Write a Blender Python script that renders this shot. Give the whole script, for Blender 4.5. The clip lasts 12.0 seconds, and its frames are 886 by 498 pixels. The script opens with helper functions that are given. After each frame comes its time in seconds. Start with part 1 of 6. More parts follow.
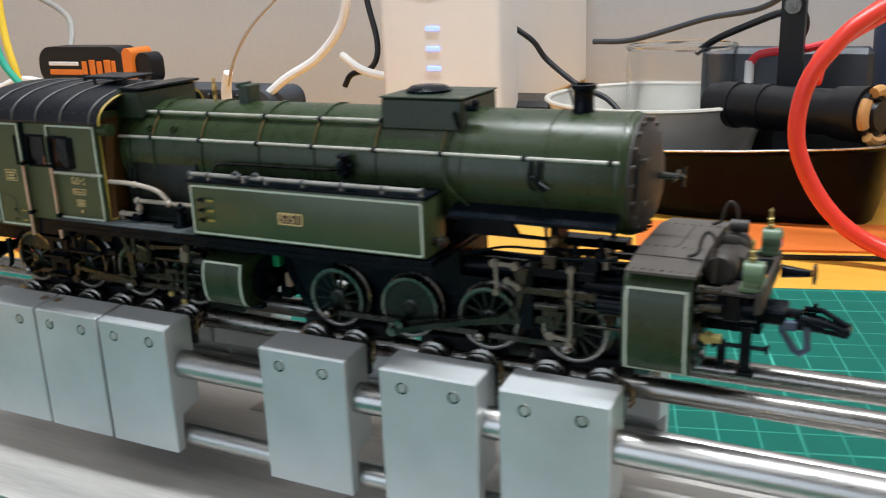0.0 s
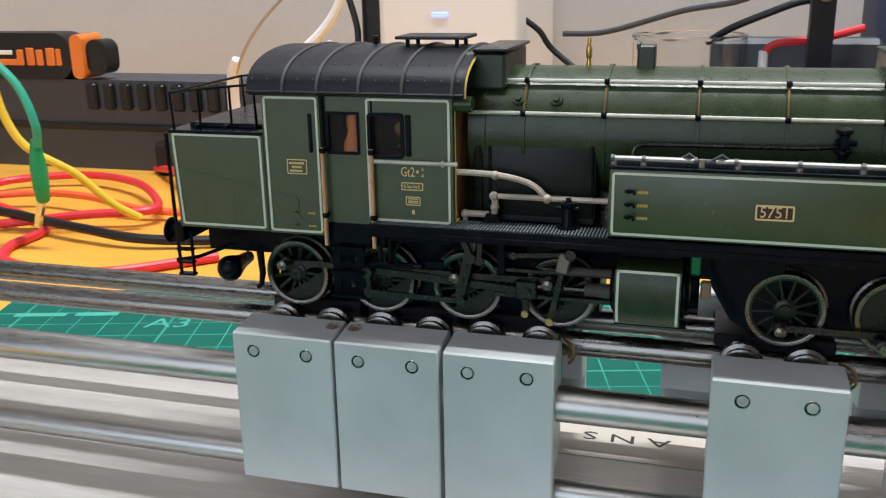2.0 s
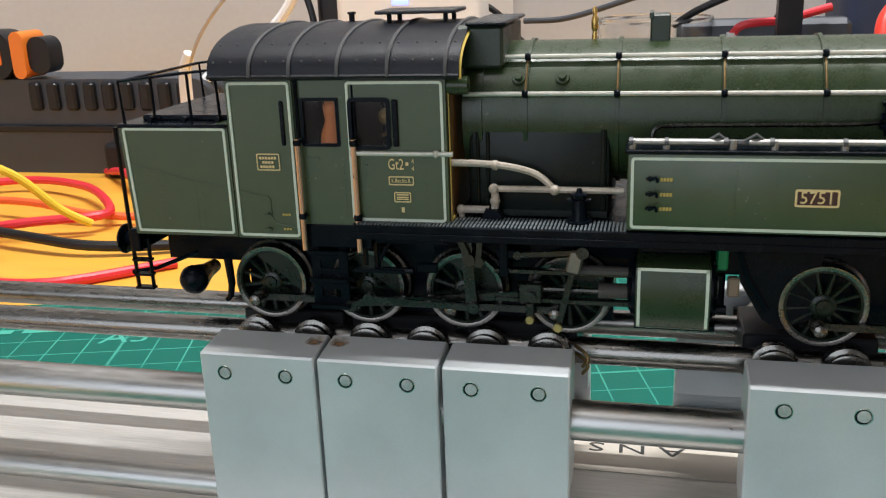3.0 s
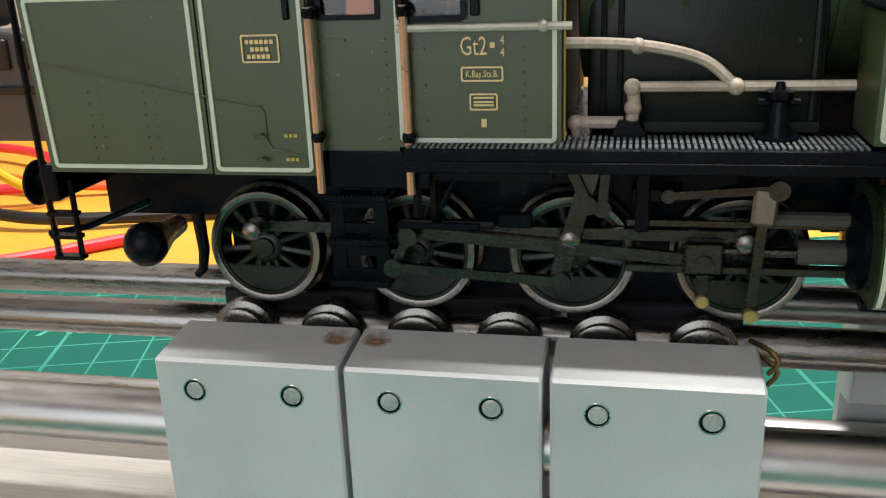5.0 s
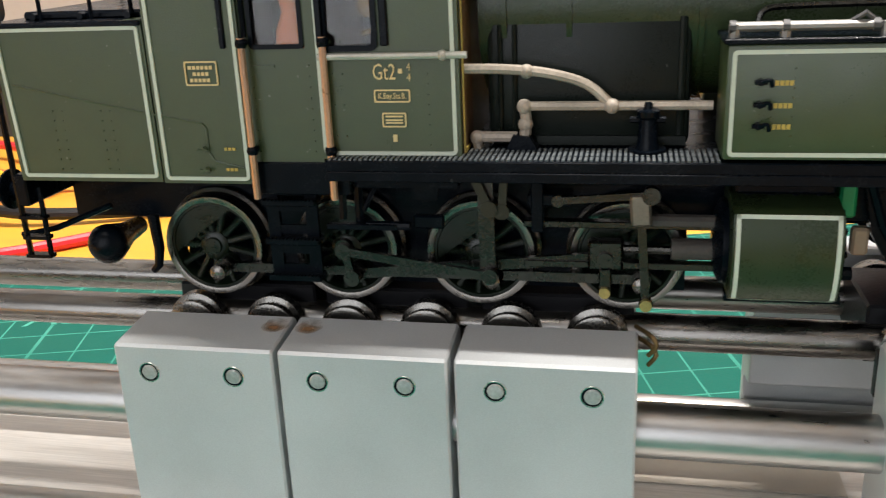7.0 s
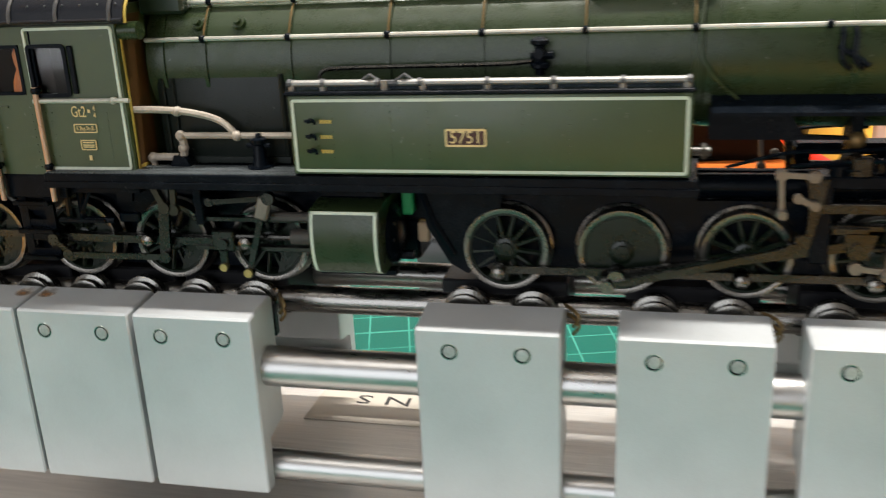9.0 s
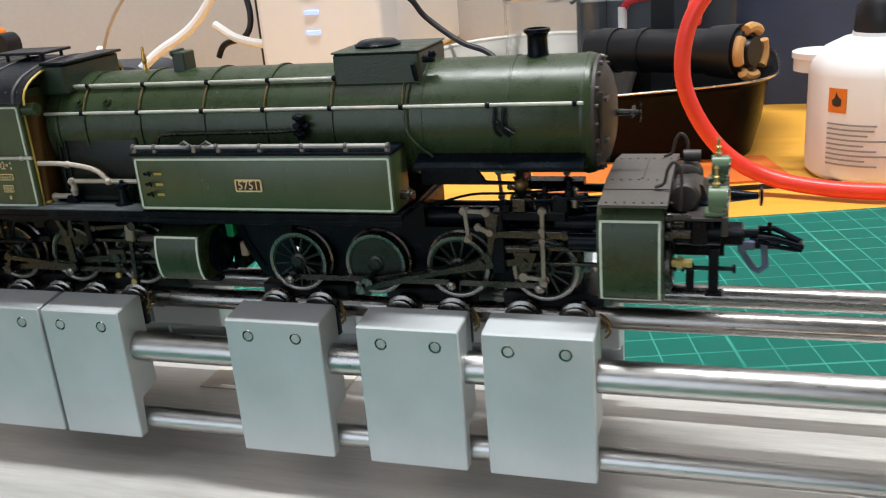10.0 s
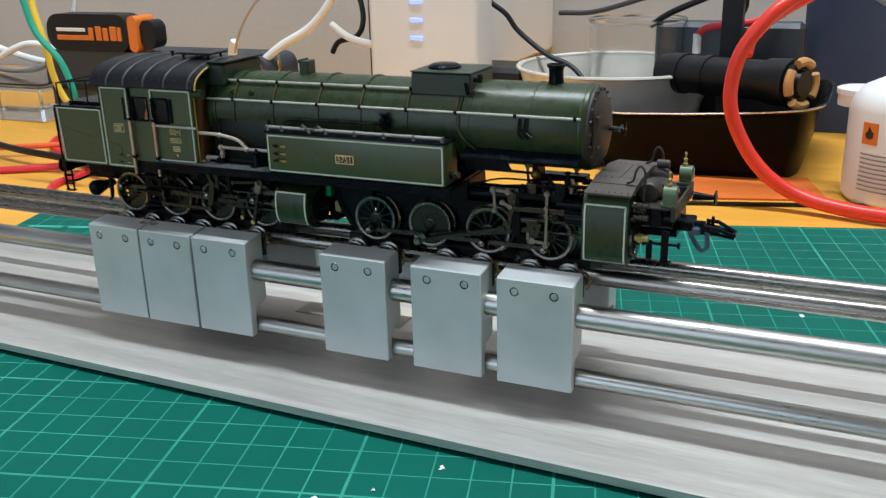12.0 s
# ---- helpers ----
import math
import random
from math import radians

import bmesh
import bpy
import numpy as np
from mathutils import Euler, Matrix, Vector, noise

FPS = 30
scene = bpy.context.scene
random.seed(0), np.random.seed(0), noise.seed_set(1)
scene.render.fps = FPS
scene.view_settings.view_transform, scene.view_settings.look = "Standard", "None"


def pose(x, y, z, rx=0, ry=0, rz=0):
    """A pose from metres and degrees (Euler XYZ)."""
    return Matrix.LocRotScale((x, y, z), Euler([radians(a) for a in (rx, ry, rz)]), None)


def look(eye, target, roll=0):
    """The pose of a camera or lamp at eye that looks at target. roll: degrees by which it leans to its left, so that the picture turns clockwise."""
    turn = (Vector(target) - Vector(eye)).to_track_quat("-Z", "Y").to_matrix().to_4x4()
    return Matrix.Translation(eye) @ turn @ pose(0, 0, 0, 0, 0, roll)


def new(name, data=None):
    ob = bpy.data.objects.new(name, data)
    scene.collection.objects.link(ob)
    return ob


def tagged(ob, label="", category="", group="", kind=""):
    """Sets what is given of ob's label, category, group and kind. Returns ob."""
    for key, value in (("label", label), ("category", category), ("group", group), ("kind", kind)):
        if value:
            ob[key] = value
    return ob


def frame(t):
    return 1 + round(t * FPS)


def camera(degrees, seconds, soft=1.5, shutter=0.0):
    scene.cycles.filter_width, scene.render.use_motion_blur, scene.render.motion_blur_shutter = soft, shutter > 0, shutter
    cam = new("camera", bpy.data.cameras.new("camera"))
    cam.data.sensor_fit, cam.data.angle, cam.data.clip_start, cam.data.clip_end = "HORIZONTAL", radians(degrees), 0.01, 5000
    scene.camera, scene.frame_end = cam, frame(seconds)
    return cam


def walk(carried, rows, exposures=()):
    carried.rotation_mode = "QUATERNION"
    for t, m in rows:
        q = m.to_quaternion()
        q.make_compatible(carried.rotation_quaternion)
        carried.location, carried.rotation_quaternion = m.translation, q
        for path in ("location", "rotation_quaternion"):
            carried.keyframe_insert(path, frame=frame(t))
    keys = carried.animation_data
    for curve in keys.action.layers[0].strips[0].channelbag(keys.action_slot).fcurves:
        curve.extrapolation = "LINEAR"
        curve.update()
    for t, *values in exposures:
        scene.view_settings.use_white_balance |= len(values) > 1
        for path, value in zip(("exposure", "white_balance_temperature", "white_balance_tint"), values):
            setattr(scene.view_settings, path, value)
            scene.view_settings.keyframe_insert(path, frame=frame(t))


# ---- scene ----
cam = camera(51.4, 12.0, soft=1.15, shutter=0.35)
PATH = [
    (0, (0.122, -0.162, 0.113), (-0.74, 1.548, -0.462), -2.2),
    (0.5, (0.084, -0.171, 0.106), (-0.701, 1.579, -0.462), -1.4),
    (1, (0.05, -0.171, 0.101), (-0.675, 1.598, -0.488), -1.0),
    (1.5, (0.019, -0.174, 0.109), (-0.641, 1.614, -0.496), -0.6),
    (2, (0.004, -0.164, 0.104), (-0.532, 1.674, -0.476), -1.0),
    (2.5, (-0.005, -0.154, 0.099), (-0.481, 1.707, -0.459), -1.7),
    (2.7, (-0.005, -0.153, 0.101), (-0.469, 1.707, -0.469), -1.9),
    (4.3, (-0.026, -0.105, 0.085), (-0.434, 1.744, -0.559), -2.2),
    (4.5, (-0.027, -0.103, 0.084), (-0.441, 1.747, -0.554), -2.3),
    (5, (-0.031, -0.1, 0.08), (-0.429, 1.753, -0.559), -2.3),
    (5.5, (-0.027, -0.097, 0.08), (-0.426, 1.749, -0.578), -2.6),
    (6, (-0.025, -0.102, 0.08), (-0.427, 1.742, -0.582), -2.6),
    (6.5, (-0.026, -0.107, 0.083), (-0.407, 1.74, -0.582), -2.4),
    (6.7, (-0.024, -0.109, 0.084), (-0.412, 1.737, -0.583), -2.5),
    (8.3, (0.011, -0.112, 0.089), (-0.395, 1.753, -0.507), -2.4),
    (8.5, (0.019, -0.115, 0.092), (-0.368, 1.744, -0.535), -2.8),
    (9, (0.04, -0.139, 0.093), (-0.398, 1.705, -0.545), -2.7),
    (9.2, (0.055, -0.144, 0.1), (-0.432, 1.688, -0.538), -2.9),
    (9.4, (0.072, -0.147, 0.108), (-0.456, 1.667, -0.546), -3.8),
    (9.5, (0.08, -0.15, 0.11), (-0.477, 1.654, -0.551), -4.4),
    (10, (0.105, -0.171, 0.112), (-0.49, 1.62, -0.551), -4.7),
    (10.5, (0.123, -0.197, 0.123), (-0.538, 1.573, -0.534), -4.4),
    (11, (0.131, -0.206, 0.126), (-0.574, 1.548, -0.527), -3.9),
    (11.5, (0.134, -0.217, 0.117), (-0.596, 1.522, -0.548), -2.2),
    (12, (0.142, -0.232, 0.126), (-0.641, 1.489, -0.527), -1.5),
]
walk(cam, [(t, look(eye, target, roll)) for t, eye, target, roll in PATH],
     exposures=[(0, 0.06, 5800, 8), (2.5, 0.18, 5950, 10), (4.4, 0.38, 6450, 11), (6.5, 0.46, 6500, 13), (8.5, 0.64, 6700, 12), (9.5, 0.34, 6150, 10), (10.5, 0.08, 5850, 9), (12, -0.17, 5600, 5)])

# ---- world and light ----
world = bpy.data.worlds.new("room_air")
scene.world = world
world.use_nodes = True
world.node_tree.nodes["Background"].inputs[0].default_value = (0.80, 0.88, 1.0, 1)
world.node_tree.nodes["Background"].inputs[1].default_value = 0.01


def area(name, place, target, sx, sy, watts, colour):
    data = bpy.data.lights.new(name, "AREA")
    data.shape, data.size, data.size_y, data.energy, data.color = "RECTANGLE", sx, sy, watts, colour
    ob = new(name, data)
    ob.matrix_world = look(place, target)
    return ob


# a narrow fluorescent fitting over the desk, a ceiling panel further into the room, and the daylight of a window behind the viewer
area("ceiling_lamp", (0.18, 0.17, 1.60), (0.18, 0.0, 0), 1.20, 0.06, 35, (1.0, 0.965, 0.90))
area("ceiling_lamp_front", (-0.45, -0.80, 1.75), (0, 0, 0), 0.70, 0.50, 3.0, (1.0, 0.97, 0.92))
area("window_light", (-0.75, -2.26, 0.62), (-0.75, 0, 0.62), 1.9, 1.66, 16, (0.90, 0.95, 1.0))
scene.view_settings.exposure = 0.0

# ---- helpers for meshes, all in millimetres ----
MM = 0.001
ORIGIN = {}


def B():
    return bmesh.new()


def thing(name, label, category, at=(0, 0, 0), group="", kind=""):
    ob = new(name)
    ob.empty_display_size = 0.005
    ob.location = spread(at) * MM
    ORIGIN[ob.name] = spread(at)
    return tagged(ob, label, category, group, kind)


def finish(bm, material, name, sharp=35):
    bmesh.ops.recalc_face_normals(bm, faces=bm.faces[:])
    lim = radians(sharp)
    for f in bm.faces:
        f.smooth = True
    for e in bm.edges:
        if len(e.link_faces) != 2 or e.calc_face_angle(0) > lim:
            e.smooth = False
    bmesh.ops.scale(bm, vec=(MM, MM, MM), verts=bm.verts[:])
    me = bpy.data.meshes.new(name)
    bm.to_mesh(me)
    bm.free()
    for m in (material if isinstance(material, (list, tuple)) else [material]):
        me.materials.append(m)
    return me


WIDE = [1.0]
SPREAD = [1.0]            # the size of the desk's own things, drawn round one pivot
PIVOT = Vector((60, -180, 112))


def spread(p):
    return PIVOT + (Vector(p) - PIVOT) * SPREAD[0]




def part(name, bm, material, parent, label="", at=None):
    """Links a bmesh as one mesh under parent. Its coordinates are the world's, or with at= those round that point."""
    base = ORIGIN[parent.name] if parent else Vector((0, 0, 0))
    if WIDE[0] != 1.0:
        bmesh.ops.scale(bm, vec=(1, WIDE[0], 1), verts=bm.verts[:])
    for v in bm.verts if SPREAD[0] != 1.0 else ():
        v.co = spread(v.co)
    if at is None:
        bmesh.ops.translate(bm, vec=-base, verts=bm.verts[:])
        place = base
    else:
        place = Vector(at)
    ob = new(name, finish(bm, material, name))
    ob.parent = parent
    ob.location = (place - base) * MM
    ORIGIN[ob.name] = place
    if label:
        tagged(ob, label)
    return ob


def solo(name, bm, material, label, category, group="", kind="", at=(0, 0, 0)):
    """A thing that is one mesh."""
    for v in bm.verts:
        v.co = spread(v.co) - spread(at)
    ob = new(name, finish(bm, material, name))
    ob.location = spread(at) * MM
    ORIGIN[ob.name] = spread(at)
    return tagged(ob, label, category, group, kind)


def box(bm, x0, x1, y0, y1, z0, z1, bev=0.0, seg=1):
    vs = bmesh.ops.create_cube(bm, size=1)["verts"]
    bmesh.ops.scale(bm, vec=(abs(x1 - x0), abs(y1 - y0), abs(z1 - z0)), verts=vs)
    bmesh.ops.translate(bm, vec=((x0 + x1) / 2, (y0 + y1) / 2, (z0 + z1) / 2), verts=vs)
    if bev:
        es = list({e for v in vs for e in v.link_edges})
        bmesh.ops.bevel(bm, geom=es, offset=bev, segments=seg, profile=0.5, affect="EDGES")
    return bm


def rod(bm, a, b, r, seg=12, r2=None, caps=True):
    """A cylinder or cone from a to b."""
    a, b = Vector(a), Vector(b)
    d = b - a
    m = Matrix.Translation((a + b) / 2) @ d.to_track_quat("Z", "Y").to_matrix().to_4x4()
    bmesh.ops.create_cone(bm, cap_ends=caps, segments=seg, radius1=r, radius2=r if r2 is None else r2, depth=d.length, matrix=m)
    return bm


def ball(bm, c, r, seg=12, sx=1, sy=1, sz=1):
    m = Matrix.Translation(c) @ Matrix.Diagonal((sx, sy, sz, 1))
    bmesh.ops.create_uvsphere(bm, u_segments=seg, v_segments=max(6, seg // 2), radius=r, matrix=m)
    return bm


def smooth_path(pts, n=6):
    """Catmull-Rom through the points."""
    p = [Vector(q) for q in pts]
    p = [2 * p[0] - p[1]] + p + [2 * p[-1] - p[-2]]
    out = []
    for i in range(1, len(p) - 2):
        for k in range(n):
            t = k / n
            out.append(0.5 * (2 * p[i] + (p[i + 1] - p[i - 1]) * t + (2 * p[i - 1] - 5 * p[i] + 4 * p[i + 1] - p[i + 2]) * t * t
                              + (3 * p[i] - p[i - 1] - 3 * p[i + 1] + p[i + 2]) * t ** 3))
    out.append(p[-2])
    return out


def tube(bm, pts, r, seg=8, taper=None):
    """A round sweep along pts."""
    pts = [Vector(q) for q in pts]
    rings = []
    side = None
    for i, p in enumerate(pts):
        d = (pts[min(i + 1, len(pts) - 1)] - pts[max(i - 1, 0)]).normalized()
        if side is None:
            side = d.orthogonal().normalized()
        side = (side - d * side.dot(d)).normalized()
        up = d.cross(side)
        rr = r if taper is None else r * (1 + (taper - 1) * i / (len(pts) - 1))
        rings.append([bm.verts.new(p + (side * math.cos(a) + up * math.sin(a)) * rr) for a in [2 * math.pi * k / seg for k in range(seg)]])
    for a, b in zip(rings, rings[1:]):
        for k in range(seg):
            bm.faces.new((a[k], a[(k + 1) % seg], b[(k + 1) % seg], b[k]))
    bm.faces.new(rings[0][::-1])
    bm.faces.new(rings[-1])
    return bm


def prism(bm, profile, axis, a, b):
    """Extrudes a closed 2D outline from a to b along axis: for x the outline is (y, z), for y (x, z), for z (x, y)."""
    def at(p, v):
        return {"x": (v, p[0], p[1]), "y": (p[0], v, p[1]), "z": (p[0], p[1], v)}[axis]
    lo = [bm.verts.new(at(p, a)) for p in profile]
    hi = [bm.verts.new(at(p, b)) for p in profile]
    n = len(profile)
    for i in range(n):
        bm.faces.new((lo[i], lo[(i + 1) % n], hi[(i + 1) % n], hi[i]))
    bm.faces.new(lo[::-1])
    bm.faces.new(hi)
    return bm


def lathe(bm, profile, c, axis="z", seg=24, flip=1):
    """Turns (radius, height) pairs round an axis through c."""
    rings = []
    for r, h in profile:
        ring = []
        for k in range(seg):
            a = 2 * math.pi * k / seg
            u, v, w = r * math.cos(a), r * math.sin(a), h * flip
            ring.append(bm.verts.new(Vector(c) + Vector({"z": (u, v, w), "y": (u, w, v), "x": (w, u, v)}[axis])))
        rings.append(ring)
    for a, b in zip(rings, rings[1:]):
        for k in range(seg):
            bm.faces.new((a[k], a[(k + 1) % seg], b[(k + 1) % seg], b[k]))
    bm.faces.new(rings[0][::-1])
    bm.faces.new(rings[-1])
    return bm


def rounded(x0, x1, z0, z1, r, n=5):
    out = []
    for cx, cz, a0 in ((x1 - r, z1 - r, 0), (x0 + r, z1 - r, 90), (x0 + r, z0 + r, 180), (x1 - r, z0 + r, 270)):
        for k in range(n + 1):
            a = radians(a0 + 90 * k / n)
            out.append((cx + r * math.cos(a), cz + r * math.sin(a)))
    return out


def strip(bm, outer, inner, y0, y1):
    """A closed frame between two outlines in (x, z), from y0 to y1."""
    n = len(outer)
    v = [[bm.verts.new((p[0], y, p[1])) for p in o] for o in (outer, inner) for y in (y0, y1)]
    for i in range(n):
        j = (i + 1) % n
        bm.faces.new((v[0][i], v[0][j], v[2][j], v[2][i]))
        bm.faces.new((v[1][i], v[1][j], v[3][j], v[3][i]))
        bm.faces.new((v[0][i], v[0][j], v[1][j], v[1][i]))
        bm.faces.new((v[2][i], v[2][j], v[3][j], v[3][i]))
    return bm


def border(bm, x0, x1, z0, z1, w, r, y0, y1, skew=None):
    a, b = rounded(x0, x1, z0, z1, r), rounded(x0 + w, x1 - w, z0 + w, z1 - w, max(r - w, 0.15))
    if skew:
        a, b = [skew(*p) for p in a], [skew(*p) for p in b]
    return strip(bm, a, b, y0, y1)


def writing(text, material, parent, x, z, y, size, squeeze=1.0, name="lettering", flat=False, turn=0, label=""):
    """Raised letters. x, z: the middle; on an upright face towards -y, or flat on a level face, where z is the place along y and y the height."""
    cu = bpy.data.curves.new("text", "FONT")
    cu.body, cu.size, cu.extrude, cu.align_x, cu.align_y = text, size * MM, 0.00004, "CENTER", "CENTER"
    cu.resolution_u = 2
    ob = bpy.data.objects.new("text", cu)
    scene.collection.objects.link(ob)
    me = bpy.data.meshes.new_from_object(ob.evaluated_get(bpy.context.evaluated_depsgraph_get()))
    bpy.data.objects.remove(ob)
    me.materials.clear()
    me.materials.append(material)
    base = ORIGIN[parent.name]
    place = Vector((x, z, y)) if flat else Vector((x, y * WIDE[0], z))
    m = Matrix.Translation((place - base) * MM) @ (pose(0, 0, 0, 0, 0, turn) if flat else pose(0, 0, 0, 90)) @ Matrix.Diagonal((squeeze, 1, 1, 1))
    me.transform(m)
    t = new(name, me)
    t.parent = parent
    ORIGIN[t.name] = base
    if label:
        tagged(t, label)
    return t


# ---- materials ----
def surface(name, colour, rough=0.5, metal=0.0, var=0.15, scale=250.0, fine=2500.0, bump=0.15, stretch=(1, 1, 1), rvar=0.12, coat=0.0, spec=0.5, per=0.0, fleck=0.0):
    """Base colour with stains and grain at two scales, a varied gloss and a fine relief. scale, fine: per metre."""
    m = bpy.data.materials.new(name)
    m.use_nodes = True
    nt = m.node_tree
    nd, ln = nt.nodes, nt.links
    p = nd["Principled BSDF"]
    co = nd.new("ShaderNodeTexCoord")
    mp = nd.new("ShaderNodeMapping")
    mp.inputs["Scale"].default_value = stretch
    ln.new(co.outputs["Object"], mp.inputs["Vector"])
    n1, n2 = nd.new("ShaderNodeTexNoise"), nd.new("ShaderNodeTexNoise")
    n1.inputs["Scale"].default_value, n1.inputs["Detail"].default_value = scale, 5
    n2.inputs["Scale"].default_value, n2.inputs["Detail"].default_value = fine, 3
    for n in (n1, n2):
        ln.new(mp.outputs[0], n.inputs["Vector"])
    add = nd.new("ShaderNodeMath")
    add.operation = "MULTIPLY_ADD"
    add.inputs[1].default_value = 0.6
    ln.new(n2.outputs[0], add.inputs[0])
    sc = nd.new("ShaderNodeMath")
    sc.operation = "MULTIPLY"
    sc.inputs[1].default_value = 0.8
    ln.new(n1.outputs[0], sc.inputs[0])
    ln.new(sc.outputs[0], add.inputs[2])
    ramp = nd.new("ShaderNodeValToRGB")
    lo, hi = [max(0, c * (1 - var)) for c in colour], [min(1, c * (1 + var)) for c in colour]
    ramp.color_ramp.elements[0].position, ramp.color_ramp.elements[1].position = 0.42, 0.95
    ramp.color_ramp.elements[0].color, ramp.color_ramp.elements[1].color = (*lo, 1), (*hi, 1)
    ln.new(add.outputs[0], ramp.inputs[0])
    out = ramp.outputs[0]
    if fleck:
        n3 = nd.new("ShaderNodeTexNoise")
        n3.inputs["Scale"].default_value, n3.inputs["Detail"].default_value = 1100, 4
        ln.new(co.outputs["Object"], n3.inputs["Vector"])
        r3 = nd.new("ShaderNodeValToRGB")
        r3.color_ramp.elements[0].position, r3.color_ramp.elements[1].position = 0.715, 0.735
        ln.new(n3.outputs[0], r3.inputs[0])
        mx = nd.new("ShaderNodeMix")
        mx.data_type = "RGBA"
        fac = nd.new("ShaderNodeMath")
        fac.operation = "MULTIPLY"
        fac.inputs[1].default_value = fleck
        ln.new(r3.outputs[0], fac.inputs[0])
        ln.new(fac.outputs[0], mx.inputs["Factor"])
        ln.new(out, mx.inputs["A"])
        mx.inputs["B"].default_value = (0.5, 0.5, 0.46, 1)
        out = mx.outputs["Result"]
    if per:
        oi = nd.new("ShaderNodeObjectInfo")
        hs = nd.new("ShaderNodeHueSaturation")
        mr = nd.new("ShaderNodeMapRange")
        mr.inputs["To Min"].default_value, mr.inputs["To Max"].default_value = 1 - per, 1 + per
        ln.new(oi.outputs["Random"], mr.inputs["Value"])
        ln.new(mr.outputs[0], hs.inputs["Value"])
        ln.new(out, hs.inputs["Color"])
        out = hs.outputs[0]
    ln.new(out, p.inputs["Base Color"])
    rr = nd.new("ShaderNodeMapRange")
    rr.inputs["From Min"].default_value, rr.inputs["From Max"].default_value = 0.4, 1.0
    rr.inputs["To Min"].default_value, rr.inputs["To Max"].default_value = max(0.02, rough - rvar), min(1, rough + rvar)
    ln.new(add.outputs[0], rr.inputs["Value"])
    ln.new(rr.outputs[0], p.inputs["Roughness"])
    p.inputs["Metallic"].default_value = metal
    p.inputs["Specular IOR Level"].default_value = spec
    p.inputs["Coat Weight"].default_value = coat
    if bump:
        b = nd.new("ShaderNodeBump")
        b.inputs["Strength"].default_value, b.inputs["Distance"].default_value = bump, 0.0003
        ln.new(n2.outputs[0], b.inputs["Height"])
        ln.new(b.outputs[0], p.inputs["Normal"])
    return m


def glassy(name, colour, rough, ior=1.45, alpha=None):
    m = bpy.data.materials.new(name)
    m.use_nodes = True
    p = m.node_tree.nodes["Principled BSDF"]
    p.inputs["Base Color"].default_value = (*colour, 1)
    p.inputs["Roughness"].default_value, p.inputs["IOR"].default_value = rough, ior
    p.inputs["Transmission Weight"].default_value = 1.0
    return m


def glowing(name, colour, power):
    m = bpy.data.materials.new(name)
    m.use_nodes = True
    p = m.node_tree.nodes["Principled BSDF"]
    p.inputs["Base Color"].default_value = (*colour, 1)
    p.inputs["Emission Color"].default_value = (*colour, 1)
    p.inputs["Emission Strength"].default_value = power
    return m


GREEN = surface("loco_green", (0.026, 0.042, 0.015), 0.30, spec=0.42, var=0.10, bump=0.10, fine=4000, fleck=0.22)
GREEN2 = surface("loco_green_tank", (0.050, 0.074, 0.028), 0.37, spec=0.62, var=0.10, bump=0.08, fine=5000, fleck=0.2)
WHEELGREEN = surface("wheel_green", (0.006, 0.012, 0.006), 0.32, var=0.15, bump=0.1, spec=0.4)
BLACK = surface("frame_black", (0.0028, 0.0048, 0.0080), 0.24, spec=0.11, var=0.25, bump=0.10, fine=3500, fleck=0.05)
ROOF = surface("roof_grey_black", (0.007, 0.008, 0.012), 0.38, spec=0.28, var=0.2, bump=0.25, fine=4000, fleck=0.05)
SLATE = surface("firebox_grey", (0.0080, 0.0118, 0.0092), 0.32, spec=0.24, var=0.12, bump=0.1, fine=5000, fleck=0.2)
LINE = surface("lining_pale_green", (0.62, 0.68, 0.56), 0.5, var=0.08, bump=0.0)
GOLDLINE = surface("lining_yellow", (0.55, 0.40, 0.08), 0.45, var=0.1, bump=0.0)
BRASS = surface("brass", (0.70, 0.46, 0.14), 0.3, metal=1.0, var=0.1, bump=0.05)
GOLDTEXT = surface("gold_print", (0.78, 0.60, 0.28), 0.45, var=0.1, bump=0.0)
REDPLATE = surface("plate_oxide_red", (0.06, 0.018, 0.012), 0.5, var=0.1, bump=0.0)
STEEL = surface("polished_steel", (0.50, 0.49, 0.475), 0.34, metal=1.0, var=0.16, scale=120, fine=1500, stretch=(0.2, 1, 1), bump=0.03, rvar=0.12)
RODSTEEL = surface("dark_gear_steel", (0.060, 0.058, 0.052), 0.27, metal=1.0, var=0.15, bump=0.1)
RIM = surface("tyre_steel", (0.21, 0.195, 0.175), 0.28, metal=1.0, var=0.15, bump=0.05)
ROLLER = surface("roller_steel", (0.24, 0.23, 0.21), 0.25, metal=0.95, var=0.2, bump=0.05)
OLDBRASS = surface("tarnished_brass", (0.20, 0.13, 0.05), 0.45, metal=0.6, var=0.3)
GEARPALE = surface("worn_gear_steel", (0.23, 0.195, 0.16), 0.38, metal=0.7, var=0.2, bump=0.1)
INTERIOR = surface("cab_interior_brown", (0.035, 0.014, 0.010), 0.6, var=0.2, bump=0.1)
LAMPGREEN = surface("lamp_green", (0.10, 0.16, 0.085), 0.35, var=0.1, bump=0.05)
DULLBRASS = surface("dull_brass", (0.42, 0.34, 0.12), 0.42, metal=0.7, var=0.2, bump=0.1)
MILKY = surface("milky_tub", (0.64, 0.61, 0.55), 0.28, var=0.1, scale=40, bump=0.05)
TRAYBLACK = surface("tray_black", (0.004, 0.004, 0.004), 0.30, var=0.15, scale=40, bump=0.08, spec=0.10)
